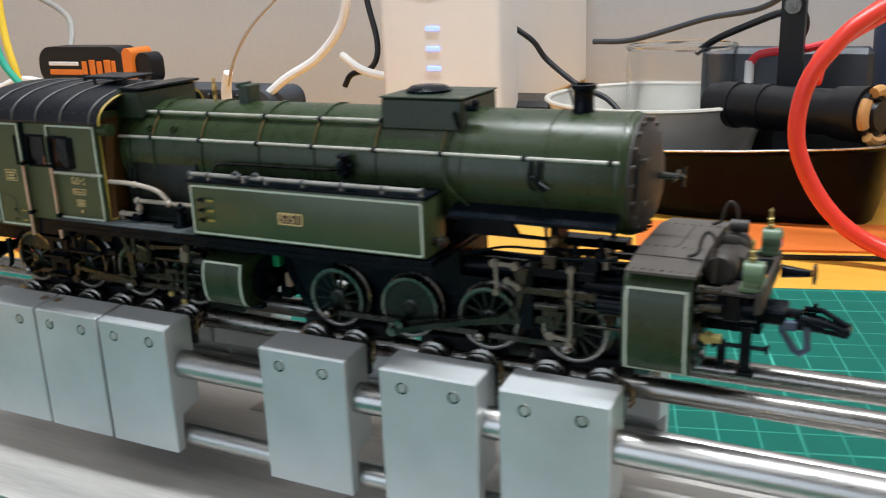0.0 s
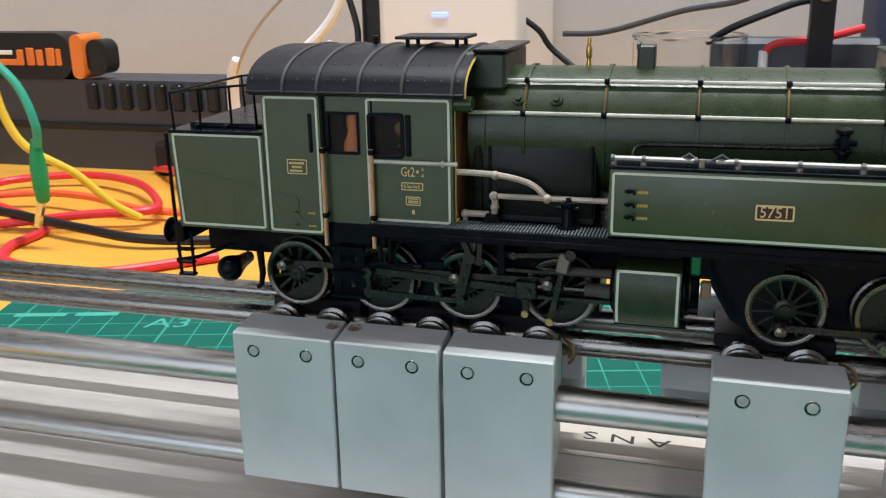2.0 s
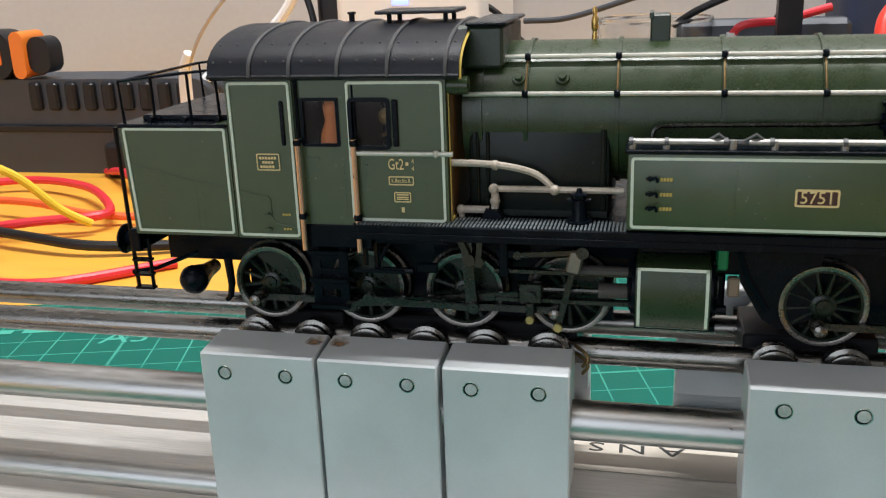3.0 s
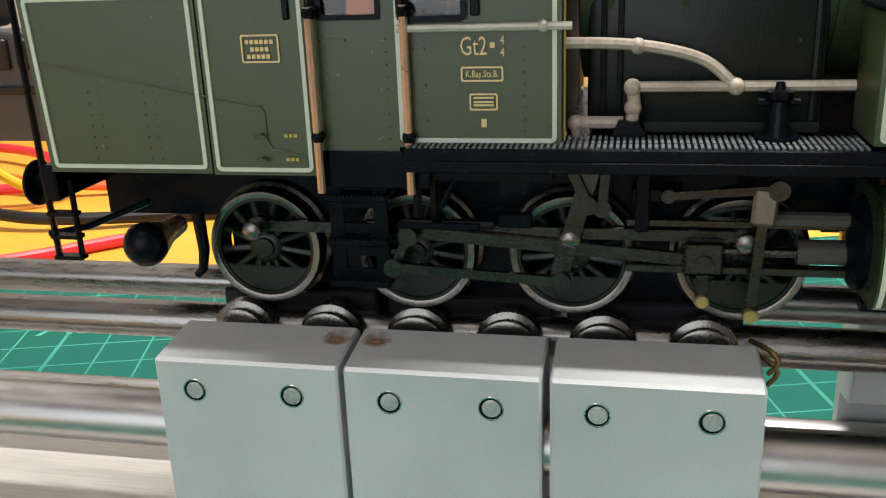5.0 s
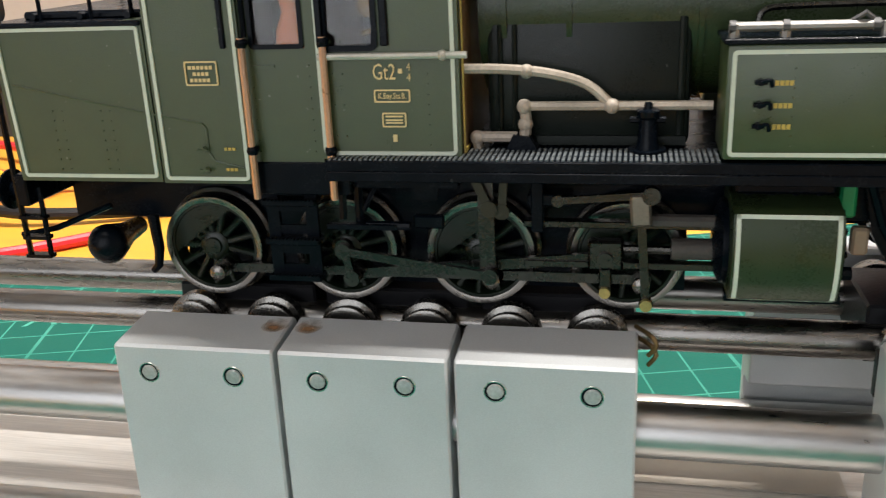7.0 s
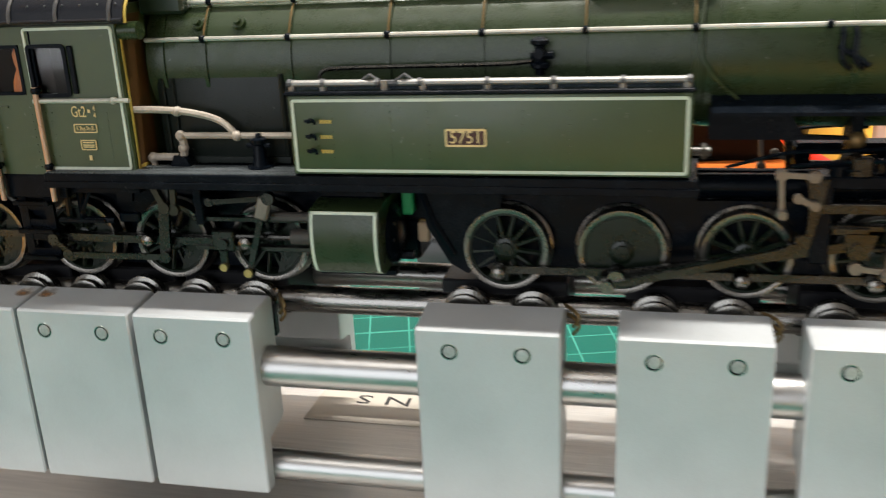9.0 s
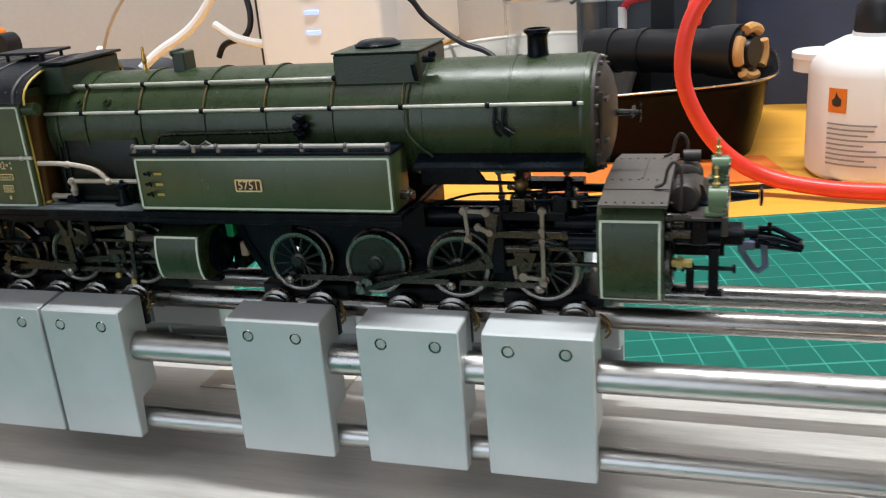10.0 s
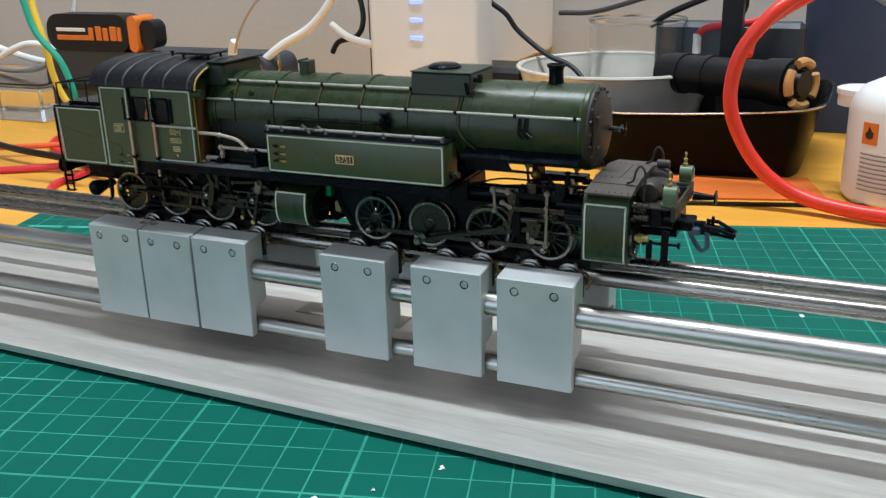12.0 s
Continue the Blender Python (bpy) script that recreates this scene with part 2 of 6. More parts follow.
SADDLE = surface("saddle_grey_brown", (0.075, 0.064, 0.055), 0.6, var=0.25, bump=0.3, fine=3000)
TREAD = surface("worn_tread_grey", (0.115, 0.13, 0.135), 0.45, var=0.25, bump=0.1)
# amber-brown reflection on the green cab front, put into a colour
CABREFLECT = surface("cab_front_reflection", (0.085, 0.042, 0.013), 0.4, var=0.3, scale=120, bump=0.1)
BOXGREEN = surface("box_dark_green", (0.020, 0.035, 0.020), 0.35, var=0.2, bump=0.15, fleck=0.1)
PALEWIRE = surface("pale_handrail", (0.55, 0.53, 0.46), 0.38, metal=0.45, var=0.15, bump=0.05)
# darker copy of the polished steel, shade under the locomotive in its colour
SHADEDSTEEL = surface("shaded_contact_steel", (0.31, 0.295, 0.275), 0.28, metal=1.0, var=0.2, scale=120, fine=1500, stretch=(0.2, 1, 1), bump=0.03, rvar=0.12)
RIBGREY = surface("roof_rib_grey", (0.07, 0.07, 0.072), 0.5, var=0.3, bump=0.1)
PIPEGREY = surface("tank_pipe_steel", (0.30, 0.29, 0.27), 0.42, metal=0.5, var=0.2, bump=0.05)
PALEPIPE = surface("pale_pipe", (0.43, 0.37, 0.30), 0.5, var=0.3, bump=0.1)
BRIGHT = surface("bright_rail", (0.72, 0.70, 0.66), 0.22, metal=1.0, var=0.1, bump=0.03)
COPPER = surface("handrail_copper", (0.62, 0.42, 0.30), 0.35, metal=0.7, var=0.15, bump=0.05)
BROWN = surface("smokebox_brown", (0.030, 0.024, 0.020), 0.5, var=0.25, bump=0.3, fine=3000)
ALU = surface("blasted_aluminium", (0.60, 0.625, 0.635), 0.42, metal=0.28, var=0.11, scale=75, fine=6000, bump=0.05, rvar=0.05)
PLATE = surface("brushed_plate", (0.56, 0.54, 0.51), 0.44, metal=0.5, var=0.25, scale=160, fine=2600, stretch=(0.035, 1, 1), bump=0.15)
SCREW = surface("screw_zinc", (0.52, 0.54, 0.53), 0.45, metal=0.55, var=0.3, bump=0.15)
PANE = glassy("cab_pane", (0.75, 0.72, 0.68), 0.04)
CLEAR = glassy("clear_plastic", (0.95, 0.96, 0.96), 0.12, 1.4)
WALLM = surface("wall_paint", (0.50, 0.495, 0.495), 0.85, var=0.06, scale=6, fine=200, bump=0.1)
# for the unseen walls: a darker grey that holds bounced light down
DIMWALL = surface("wall_grey_low_bounce", (0.42, 0.41, 0.40), 0.85, var=0.06, scale=6, fine=200, bump=0.1)
DESK = surface("desk_wood", (0.80, 0.40, 0.045), 0.45, var=0.18, scale=14, fine=120, stretch=(0.12, 1, 1), bump=0.05)
ORANGE = surface("orange_card", (0.72, 0.17, 0.02), 0.6, var=0.08, scale=20, bump=0.02)
PLASTIC = surface("black_plastic", (0.010, 0.010, 0.012), 0.40, spec=0.35, var=0.15, scale=80, bump=0.1)
GREYPLASTIC = surface("charcoal_plastic", (0.042, 0.049, 0.062), 0.5, var=0.12, scale=60, bump=0.15)
ORANGEPL = surface("orange_plastic", (0.75, 0.20, 0.02), 0.45, var=0.1, scale=60, bump=0.05)
WHITEPL = surface("white_plastic", (0.84, 0.835, 0.83), 0.4, var=0.03, scale=40, bump=0.02)
REDHOSE = surface("red_silicone", (0.75, 0.045, 0.025), 0.35, var=0.08, scale=60, bump=0.05)
PINKWIRE = surface("red_wire", (0.68, 0.03, 0.045), 0.4, var=0.1, scale=60, bump=0.0)
ORANGEWIRE = surface("orange_wire", (0.80, 0.13, 0.03), 0.4, var=0.1, scale=60, bump=0.0)
YELLOWWIRE = surface("yellow_wire", (0.75, 0.52, 0.03), 0.4, var=0.1, scale=60, bump=0.0)
TEALWIRE = surface("green_wire", (0.03, 0.34, 0.22), 0.4, var=0.1, scale=60, bump=0.0)
CLIPGREEN = surface("green_boot", (0.01, 0.30, 0.10), 0.45, var=0.1, scale=60, bump=0.0)
BLUE = surface("blue_fabric", (0.045, 0.065, 0.13), 0.8, var=0.25, scale=40, fine=900, bump=0.3)
LED = glowing("led_blue", (0.25, 0.32, 1.0), 1.6)
TANRING = surface("tan_plastic", (0.55, 0.30, 0.10), 0.5, var=0.1, scale=60, bump=0.05)
INK = surface("grey_print", (0.30, 0.29, 0.28), 0.6, var=0.05, bump=0.0)
DARKINK = surface("black_print", (0.02, 0.02, 0.02), 0.6, var=0.05, bump=0.0)
LABELM = surface("paper_label", (0.50, 0.455, 0.39), 0.6, var=0.04, scale=40, bump=0.02)
CLAY = surface("orange_figure", (0.62, 0.20, 0.06), 0.6, var=0.08, bump=0.05)
CARDB = surface("tan_card", (0.42, 0.31, 0.21), 0.7, var=0.08, scale=60, bump=0.1)
GRIME = surface("rust_grime", (0.30, 0.17, 0.085), 0.6, var=0.3, scale=500, bump=0.2)


def mat_material():
    """Green cutting mat with a pale grid: fine lines every 10 mm, stronger every 50 mm, and scuffs."""
    m = surface("cutting_mat_green", (0.003, 0.108, 0.080), 0.6, spec=0.22, var=0.12, scale=25, fine=1500, bump=0.12)
    nt = m.node_tree
    nd, ln = nt.nodes, nt.links
    p = nd["Principled BSDF"]
    co = nd.new("ShaderNodeTexCoord")
    sep = nd.new("ShaderNodeSeparateXYZ")
    ln.new(co.outputs["Object"], sep.inputs[0])

    def lines(axis, pitch, half):
        a = nd.new("ShaderNodeMath")
        a.operation = "PINGPONG"
        a.inputs[1].default_value = pitch / 2
        ln.new(sep.outputs[axis], a.inputs[0])
        b = nd.new("ShaderNodeMath")
        b.operation = "LESS_THAN"
        b.inputs[1].default_value = half
        ln.new(a.outputs[0], b.inputs[0])
        return b.outputs[0]

    def most(a, b):
        n = nd.new("ShaderNodeMath")
        n.operation = "MAXIMUM"
        ln.new(a, n.inputs[0])
        ln.new(b, n.inputs[1])
        return n.outputs[0]

    thin = most(lines(0, 0.010, 0.00022), lines(1, 0.010, 0.00022))
    thick = most(lines(0, 0.050, 0.00042), lines(1, 0.050, 0.00042))
    base = p.inputs["Base Color"].links[0].from_socket
    wear = nd.new("ShaderNodeTexNoise")
    wear.inputs["Scale"].default_value, wear.inputs["Detail"].default_value = 35, 4
    ln.new(co.outputs["Object"], wear.inputs["Vector"])
    wr = nd.new("ShaderNodeMapRange")
    wr.inputs["From Min"].default_value, wr.inputs["From Max"].default_value = 0.3, 0.7
    wr.inputs["To Min"].default_value, wr.inputs["To Max"].default_value = 0.35, 0.9
    ln.new(wear.outputs[0], wr.inputs["Value"])
    f = nd.new("ShaderNodeMath")
    f.operation = "MULTIPLY"
    ln.new(most(thin, thick), f.inputs[0])
    ln.new(wr.outputs[0], f.inputs[1])
    mx = nd.new("ShaderNodeMix")
    mx.data_type = "RGBA"
    ln.new(f.outputs[0], mx.inputs["Factor"])
    ln.new(base, mx.inputs["A"])
    mx.inputs["B"].default_value = (0.07, 0.37, 0.28, 1)
    ln.new(mx.outputs["Result"], p.inputs["Base Color"])
    return m


MAT = mat_material()
# the oil stain is patchy
def stain():
    nt = GRIME.node_tree
    shade = next(n for n in nt.nodes if n.type == "BSDF_PRINCIPLED")
    tc, ns, ramp = nt.nodes.new("ShaderNodeTexCoord"), nt.nodes.new("ShaderNodeTexNoise"), nt.nodes.new("ShaderNodeMapRange")
    ns.inputs["Scale"].default_value, ns.inputs["Detail"].default_value = 260.0, 2
    ramp.inputs[1].default_value, ramp.inputs[2].default_value, ramp.inputs[3].default_value, ramp.inputs[4].default_value = 0.36, 0.70, 0.0, 0.55
    nt.links.new(tc.outputs["Object"], ns.inputs["Vector"])
    nt.links.new(ns.outputs[0], ramp.inputs[0])
    far, fade, mix = nt.nodes.new("ShaderNodeVectorMath"), nt.nodes.new("ShaderNodeMapRange"), nt.nodes.new("ShaderNodeMath")
    far.operation, mix.operation = "LENGTH", "MULTIPLY"
    fade.inputs[1].default_value, fade.inputs[2].default_value, fade.inputs[3].default_value, fade.inputs[4].default_value = 0.0007, 0.0019, 1.7, 0.0
    nt.links.new(tc.outputs["Object"], far.inputs[0])
    nt.links.new(far.outputs["Value"], fade.inputs[0])
    nt.links.new(ramp.outputs[0], mix.inputs[0])
    nt.links.new(fade.outputs[0], mix.inputs[1])
    nt.links.new(mix.outputs[0], shade.inputs["Alpha"])


stain()
MATPRINT = surface("mat_print", (0.06, 0.36, 0.27), 0.6, var=0.1, scale=100, bump=0.0)

# ---- the room, the desk and the mat ----
DESKTOP = -3.0            # what the mat lies on
BENCH = -19.1             # the workbench itself, a board lower


def room():
    w = B()
    box(w, -1800, 1700, 615, 695, -760, 2000)
    solo("wall_north", w, WALLM, "warm off-white painted wall behind the desk", "wall", kind="structure")
    # the side walls are out of view; their grey limits the fill light
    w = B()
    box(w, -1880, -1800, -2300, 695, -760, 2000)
    solo("wall_west", w, DIMWALL, "unseen side wall, grey to limit bounced light", "wall", kind="structure")
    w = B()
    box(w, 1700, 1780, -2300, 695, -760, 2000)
    solo("wall_east", w, DIMWALL, "unseen side wall, grey to limit bounced light", "wall", kind="structure")
    # the unseen wall across the room has the window through which daylight comes
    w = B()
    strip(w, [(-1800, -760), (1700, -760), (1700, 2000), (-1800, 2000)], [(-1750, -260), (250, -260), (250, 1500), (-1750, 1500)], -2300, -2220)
    solo("wall_south", w, DIMWALL, "unseen wall with a window across the room, grey to limit bounced light", "wall", kind="structure")
    w = B()
    border(w, -1750, 250, -260, 1500, 45, 2, -2290, -2230)
    solo("window_1", w, WHITEPL, "white frame of the window across the room", "window", kind="structure")
    w = B()
    box(w, -1880, 1780, -2300, 695, -840, -760)
    solo("floor", w, surface("floor_lino", (0.13, 0.14, 0.155), 0.6, var=0.2, scale=8, fine=80), "grey lino floor", "floor", kind="structure")
    w = B()
    box(w, -1880, 1780, -2300, 695, 2000, 2080)
    solo("ceiling", w, surface("ceiling_white", (0.78, 0.76, 0.72), 0.9, var=0.05, scale=6, fine=200, bump=0.1), "white painted ceiling", "ceiling", kind="structure")


def desk():
    t = thing("desk", "orange-yellow varnished wooden workbench against the wall", "desk", (0, 100, BENCH))
    top = B()
    box(top, -1000, 900, -260, 612, BENCH - 28, BENCH, 1.5, 2)
    part("tabletop", top, DESK, t)
    for x in (-950, 850):
        for y in (-210, 560):
            leg = B()
            box(leg, x - 30, x + 30, y - 30, y + 30, -760, BENCH - 28.2, 2)
            part("leg", leg, DESK, t)
    b = B()
    prism(b, rounded(-146, 296, -76, 216, 4), "z", BENCH + 0.05, DESKTOP)
    bmesh.ops.transform(b, matrix=Matrix.Translation((-8, -84, 0)) @ Matrix.Rotation(radians(15.5), 4, "Z"), verts=b.verts[:])
    solo("work_board", b, surface("dark_board", (0.03, 0.026, 0.022), 0.6), "dark board that raises the cutting mat off the bench", "board", at=(-8, -84, BENCH))


def cutting_mat():
    ob = new("cutting_mat")
    ob.matrix_world = Matrix.Translation(Vector((-8, -84, DESKTOP)) * MM) @ pose(0, 0, 0, 0, 0, 15.5)
    tagged(ob, "worn green cutting mat with pale grid lines on the desk", "cutting mat")
    b = B()
    prism(b, rounded(-160, 300, -80, 222, 6), "z", 0.05, 2.0)
    sheet = new("sheet", finish(b, MAT, "sheet"))
    sheet.parent = ob
    ORIGIN[sheet.name] = Vector((0, 0, 0))
    ORIGIN[ob.name] = Vector((0, 0, 0))
    writing("A3", MATPRINT, ob, -100, 189.5, 2.05, 11, 1.15, "print", flat=True)
    b = B()
    box(b, -153, -136, 197, 200, 2.05, 2.1)
    box(b, -133, -119, 197, 200, 2.05, 2.1)
    bars = new("print", finish(b, MATPRINT, "print"))
    bars.parent = ob
    rnd = random.Random(4)
    for x, y, s in ((50, -6, 2.6), (36, -14, 2.0), (30, -17, 1.4), (72, 14, 1.2), (44, -2, 1.0), (57, 3, 0.9), (41, -19, 0.9), (180, 120, 1.2)):
        b = B()
        for k in range(4):
            ball(b, (0, 0, 0), s * rnd.uniform(0.3, 0.55), 6, rnd.uniform(0.7, 1.6), rnd.uniform(0.7, 1.4), 0.35)
            bmesh.ops.translate(b, vec=(rnd.uniform(-s, s) * 0.4, rnd.uniform(-s, s) * 0.4, 0), verts=b.verts[-26:])
        for v in b.verts:
            v.co += noise.noise_vector(v.co * 1.7) * 0.35
        w = ob.matrix_world @ (Vector((x, y, 2.3)) * MM)
        f = new("scrap", finish(b, WHITEPL, "scrap"))
        f.location = w
        tagged(f, "torn white scrap of paper lying on the mat", "scrap", "scraps on the mat")


# ---- the roller test stand ----
BLOCKS = [(-79.0, -59.2), (-58.6, -38.9), (-38.1, -18.4), (7.2, 28.2), (36.0, 56.8), (61.2, 82.2)]
ROLLERS = [(-74.8, -64.2), (-54.0, -43.8), (-33.6, -23.1), (12.2, 22.8), (41.0, 52.0), (66.2, 77.0)]


def base_plate():
    b = B()
    prism(b, rounded(-330, 330, -43.0, 41.5, 0.6, 2), "z", 0.3, 2.6)
    p = solo("base_plate", b, PLATE, "brushed aluminium base plate lying on the cutting mat", "plate", at=(0, 0, 0.3))
    p.rotation_euler[2] = radians(-0.8)
    b = B()
    box(b, -325, 325, -40.5, 39, -0.95, 0.28)
    pad = solo("rubber_pad", b, PLASTIC, "black rubber pad under the base plate", "pad", at=(0, 0, -0.95))
    pad.rotation_euler[2] = radians(-0.8)


def stand():
    t = thing("roller_test_stand", "aluminium roller test stand with round steel guide rods", "test stand", (0, 0, 2.65))
    # contact rods take the darker steel that imitates the locomotive's shade
    for name, y, z, r in (("guide_rod", -16.3, 30.2, 3.2), ("guide_rod", -16.3, 12.4, 2.5), ("contact_rod", -4.2, 36.9, 2.3), ("contact_rod", 8.8, 36.9, 2.3), ("guide_rod", 20.3, 12.4, 2.5)):
        b = B()
        lathe(b, [(r - 0.4, -300), (r, -299.5), (r, 299.5), (r - 0.4, 300)], (0, y, z), "x", 28)
        part(name, b, SHADEDSTEEL if name == "contact_rod" else STEEL, t, "long steel contact rod, darkened for the shade under the locomotive" if name == "contact_rod" else "long polished steel rod")
    for x in (-292, 292):
        b = B()
        box(b, x - 7, x + 7, -21.3, 25.3, 2.65, 42, 0.6)
        part("end_block", b, ALU, t)
    for k, (x0, x1) in enumerate(BLOCKS):
        for side in (-1, 1):
            b = B()
            prof = [(-21.3, 10.0), (-21.3, 39.75), (-20.95, 40.1), (-13.2, 40.85), (-12.5, 40.3), (-12.5, 20.0), (-13.1, 19.4), (-18.4, 18.8), (-18.8, 18.2), (-18.8, 10.0)]
            if side > 0:
                prof = [(4.0 - y, z) for y, z in prof[::-1]]
            xa, xb = (-2.0, 19.0) if side > 0 and k == 3 else (x0, x1)
            prism(b, prof, "x", xa, xb)
            long_edges = [e for e in b.edges if abs(e.verts[0].co.x - e.verts[1].co.x) < 1e-6]
            bmesh.ops.bevel(b, geom=long_edges, offset=0.25, segments=1, affect="EDGES")
            blk = part("bearing_block", b, ALU, t, "matt silver aluminium block")
            for rx in ROLLERS[k]:
                b = B()
                y = 2.0 + side * 23.3
                d = -side
                pts = [(rx + 1.22 * math.cos(q), y + d * 0.02, 36.6 + 1.22 * math.sin(q)) for q in [2 * math.pi * j / 20 for j in range(21)]]
                tube(b, pts, 0.11, 6)
                part("hole_edge", b, BRIGHT, blk, "bright chamfered hole edge")
                b = B()
                rod(b, (rx, y - d * 0.03, 36.6), (rx, y + d * 0.3, 36.6), 1.16, 20)
                part("screw_hole", b, BLACK, blk)
                b = B()
                lathe(b, [(0.93, 0.5), (0.93, -0.12), (0.80, -0.26), (0.3, -0.30)], (rx + 0.06, y, 36.66), "y", 18, d)
                part("screw", b, SCREW, blk)
        # added black bars: they darken the gap below the locomotive, where shade falls
        b = B()
        box(b, x0 + 0.4, x1 - 0.4, -4.5, 8.5, 34.2, 41.4, 0.3)
        for y in (-11.4, 13.9):
            box(b, x0 + 0.3, x1 - 0.3, y, y + 1.5, 33.0, 38.6, 0.2)
        part("gap_filler", b, PLASTIC, t, "added black bars that darken the shaded gap under the locomotive")
        for rx in ROLLERS[k]:
            b = B()
            rod(b, (rx, -12.9, 37.5), (rx, 16.9, 37.5), 1.0, 10)
            part("roller_axle", b, RIM, t)
            for side in (-1, 1):
                b = B()
                lathe(b, [(1.6, 0), (3.0, 0.0), (3.25, 0.15), (3.3, 0.6), (2.7, 0.8), (2.7, 1.3), (3.3, 1.5), (3.7, 1.7), (3.7, 3.2), (3.45, 3.5), (1.6, 3.6)], (rx, 2 + side * 11.6, 37.5), "y", 32, -side)
                part("roller", b, ROLLER, t, "blackened steel roller")
    # oil grime at the first joint, copper contact clips at two blocks
    for x, y in ((-60.9, -15.3), (-56.6, -15.3)):
        b = B()
        ball(b, (0, 0, 0), 1.6, 24, 1.0, 1.1, 0.012)
        for v in b.verts:
            v.co.xy += noise.noise_vector(v.co * 0.9).xy * 0.45
        for v in b.verts:
            v.co.z += v.co.y * 0.097
        part("grime_spot", b, GRIME, t, "brown oil stain", at=(x, y, 40.13 + (y + 20.95) * 0.097))
    for x in (-17.4, 29.0, 57.4, 82.9):
        for dz in (0, 1.2):
            b = B()
            tube(b, smooth_path([(x - 1.2, -9.0, 39.6 - dz), (x + 0.4, -11.8, 39.8 - dz), (x + 1.1, -12.6, 38.9 - dz), (x + 0.2, -12.6, 37.6 - dz)], 3), 0.28, 6)
            part("contact_spring", b, OLDBRASS, t, "tarnished contact spring")


def tape_label():
    t = thing("label_strip", "pale printed paper strip upside down on the base plate", "label", (-7, 22, 2.62))
    b = B()
    box(b, -27, 13, 15, 31, 2.62, 2.85)
    part("paper", b, LABELM, t)
    writing("A N S", DARKINK, t, -9, 24.5, 2.89, 5.0, 1.6, "print", flat=True, turn=180)


# ---- the locomotive ----
AX_REAR = [-71.3, -53.8, -37.0, -19.9]
AX_FRONT = [18.6, 36.0, 53.6, 71.2]
AZ = 47.8
CRANK = 2.9
ZC, RB = 76.3, 11.1
loco = thing("steam_locomotive", "dark green model articulated tank locomotive with pale lining, running on rollers", "model locomotive", (0, 0, 42.2))
loco.location.y = 2.0 * MM        # the rails lie 2 mm behind the origin


def rivets(bm, pts, r=0.16, d=(0, -1, 0)):
    for p in pts:
        a = Vector(p)
        rod(bm, a, a + Vector(d) * 0.14, r, 6, r * 0.6)


def boiler():
    b = B()
    lathe(b, [(10.4, -36.5), (RB, -36.3), (RB, 46.4), (RB + 0.15, 46.6), (RB + 0.15, 80.0), (RB - 0.1, 80.5), (RB - 0.6, 80.8)], (0, 0, ZC), "x", 72)
    bo = part("boiler", b, GREEN, loco, "dark green boiler barrel with handrails")
    for x in (-33.5, -26.5, -12.8, 2.4, 16.2, 30.6, 45.2, 48.8, 65.5, 79.0):
        b = B()
        lathe(b, [(RB - 0.2, -0.35), (RB + 0.32, -0.3), (RB + 0.32, 0.3), (RB - 0.2, 0.35)], (x, 0, ZC), "x", 72)
        part("boiler_band", b, GREEN, bo)
        for s in (-1, 1):
            if -30 < x < 48:
                b = B()
                pts = []
                for k in range(9):
                    a = radians(18 + 34 * k / 8)
                    pts.append((x, s * (RB + 0.34) * math.cos(a), ZC + (RB + 0.34) * math.sin(a)))
                tube(b, pts, 0.17, 6)
                part("band_clip", b, OLDBRASS, bo, "thin tarnished band joint")
    # handrails in two rows on either side
    for s in (-1, 1):
        for ang, x0, x1, rr in ((51, -36, 46, 0.36), (20, -36, 79.5, 0.36)):
            a = radians(ang)
            y, z = s * (RB + 0.75) * math.cos(a), ZC + (RB + 0.75) * math.sin(a)
            b = B()
            rod(b, (x0, y, z), (x1, y, z), rr, 8)
            part("handrail", b, PALEWIRE, bo, "pale wire handrail")
            for x in (-26.5, -12.8, 2.4, 16.2, 30.6, 45.2, 62.0, 78.0):
                if x < x1:
                    b = B()
                    ball(b, (x, y, z), 0.62, 8, 1.0, 1, 1)
                    rod(b, (x, y, z), (x, y * 0.9, ZC + (z - ZC) * 0.9), 0.35, 6)
                    part("handrail_knob", b, BLACK, bo)
    for x in (-27.6, -21.0):
        for s in (-1, 1):
            a = radians(33)
            p, q = [Vector((x, s * r * math.cos(a), ZC + r * math.sin(a))) for r in (RB - 0.2, RB + 1.3)]
            b = B()
            rod(b, p, p + (q - p) * 0.55, 1.15, 14, 1.0)
            rod(b, p, q, 0.7, 10, 0.55)
            part("washout_plug", b, GREEN, bo)
    # smokebox front and door
    b = B()
    lathe(b, [(10.8, 80.5), (10.8, 81.2), (10.2, 81.6), (9.6, 81.7), (9.2, 82.0), (8.0, 82.9), (5.5, 83.6), (2.0, 84.0), (0.3, 84.05)], (0, 0, ZC), "x", 48)
    door = part("smokebox_door", b, BROWN, loco, "brown riveted smokebox door")
    for k in range(20):
        b = B()
        a = 2 * math.pi * k / 20
        c = Vector((81.3, 10.3 * math.cos(a), ZC + 10.3 * math.sin(a)))
        rod(b, c, c + Vector((0.75, 0, 0)), 0.42, 7)
        part("clamp", b, BROWN, door)
    b = B()
    for z in (ZC + 4, ZC - 3.5):
        box(b, 82.6, 83.4, -8.5, 1.0, z - 0.35, z + 0.35)
    rod(b, (82.4, -8.9, ZC - 5), (82.4, -8.9, ZC + 5.5), 0.45, 8)
    part("hinge", b, BROWN, door)
    b = B()
    rod(b, (84, 0, ZC), (88.6, 0, ZC), 0.7, 8, 0.45)
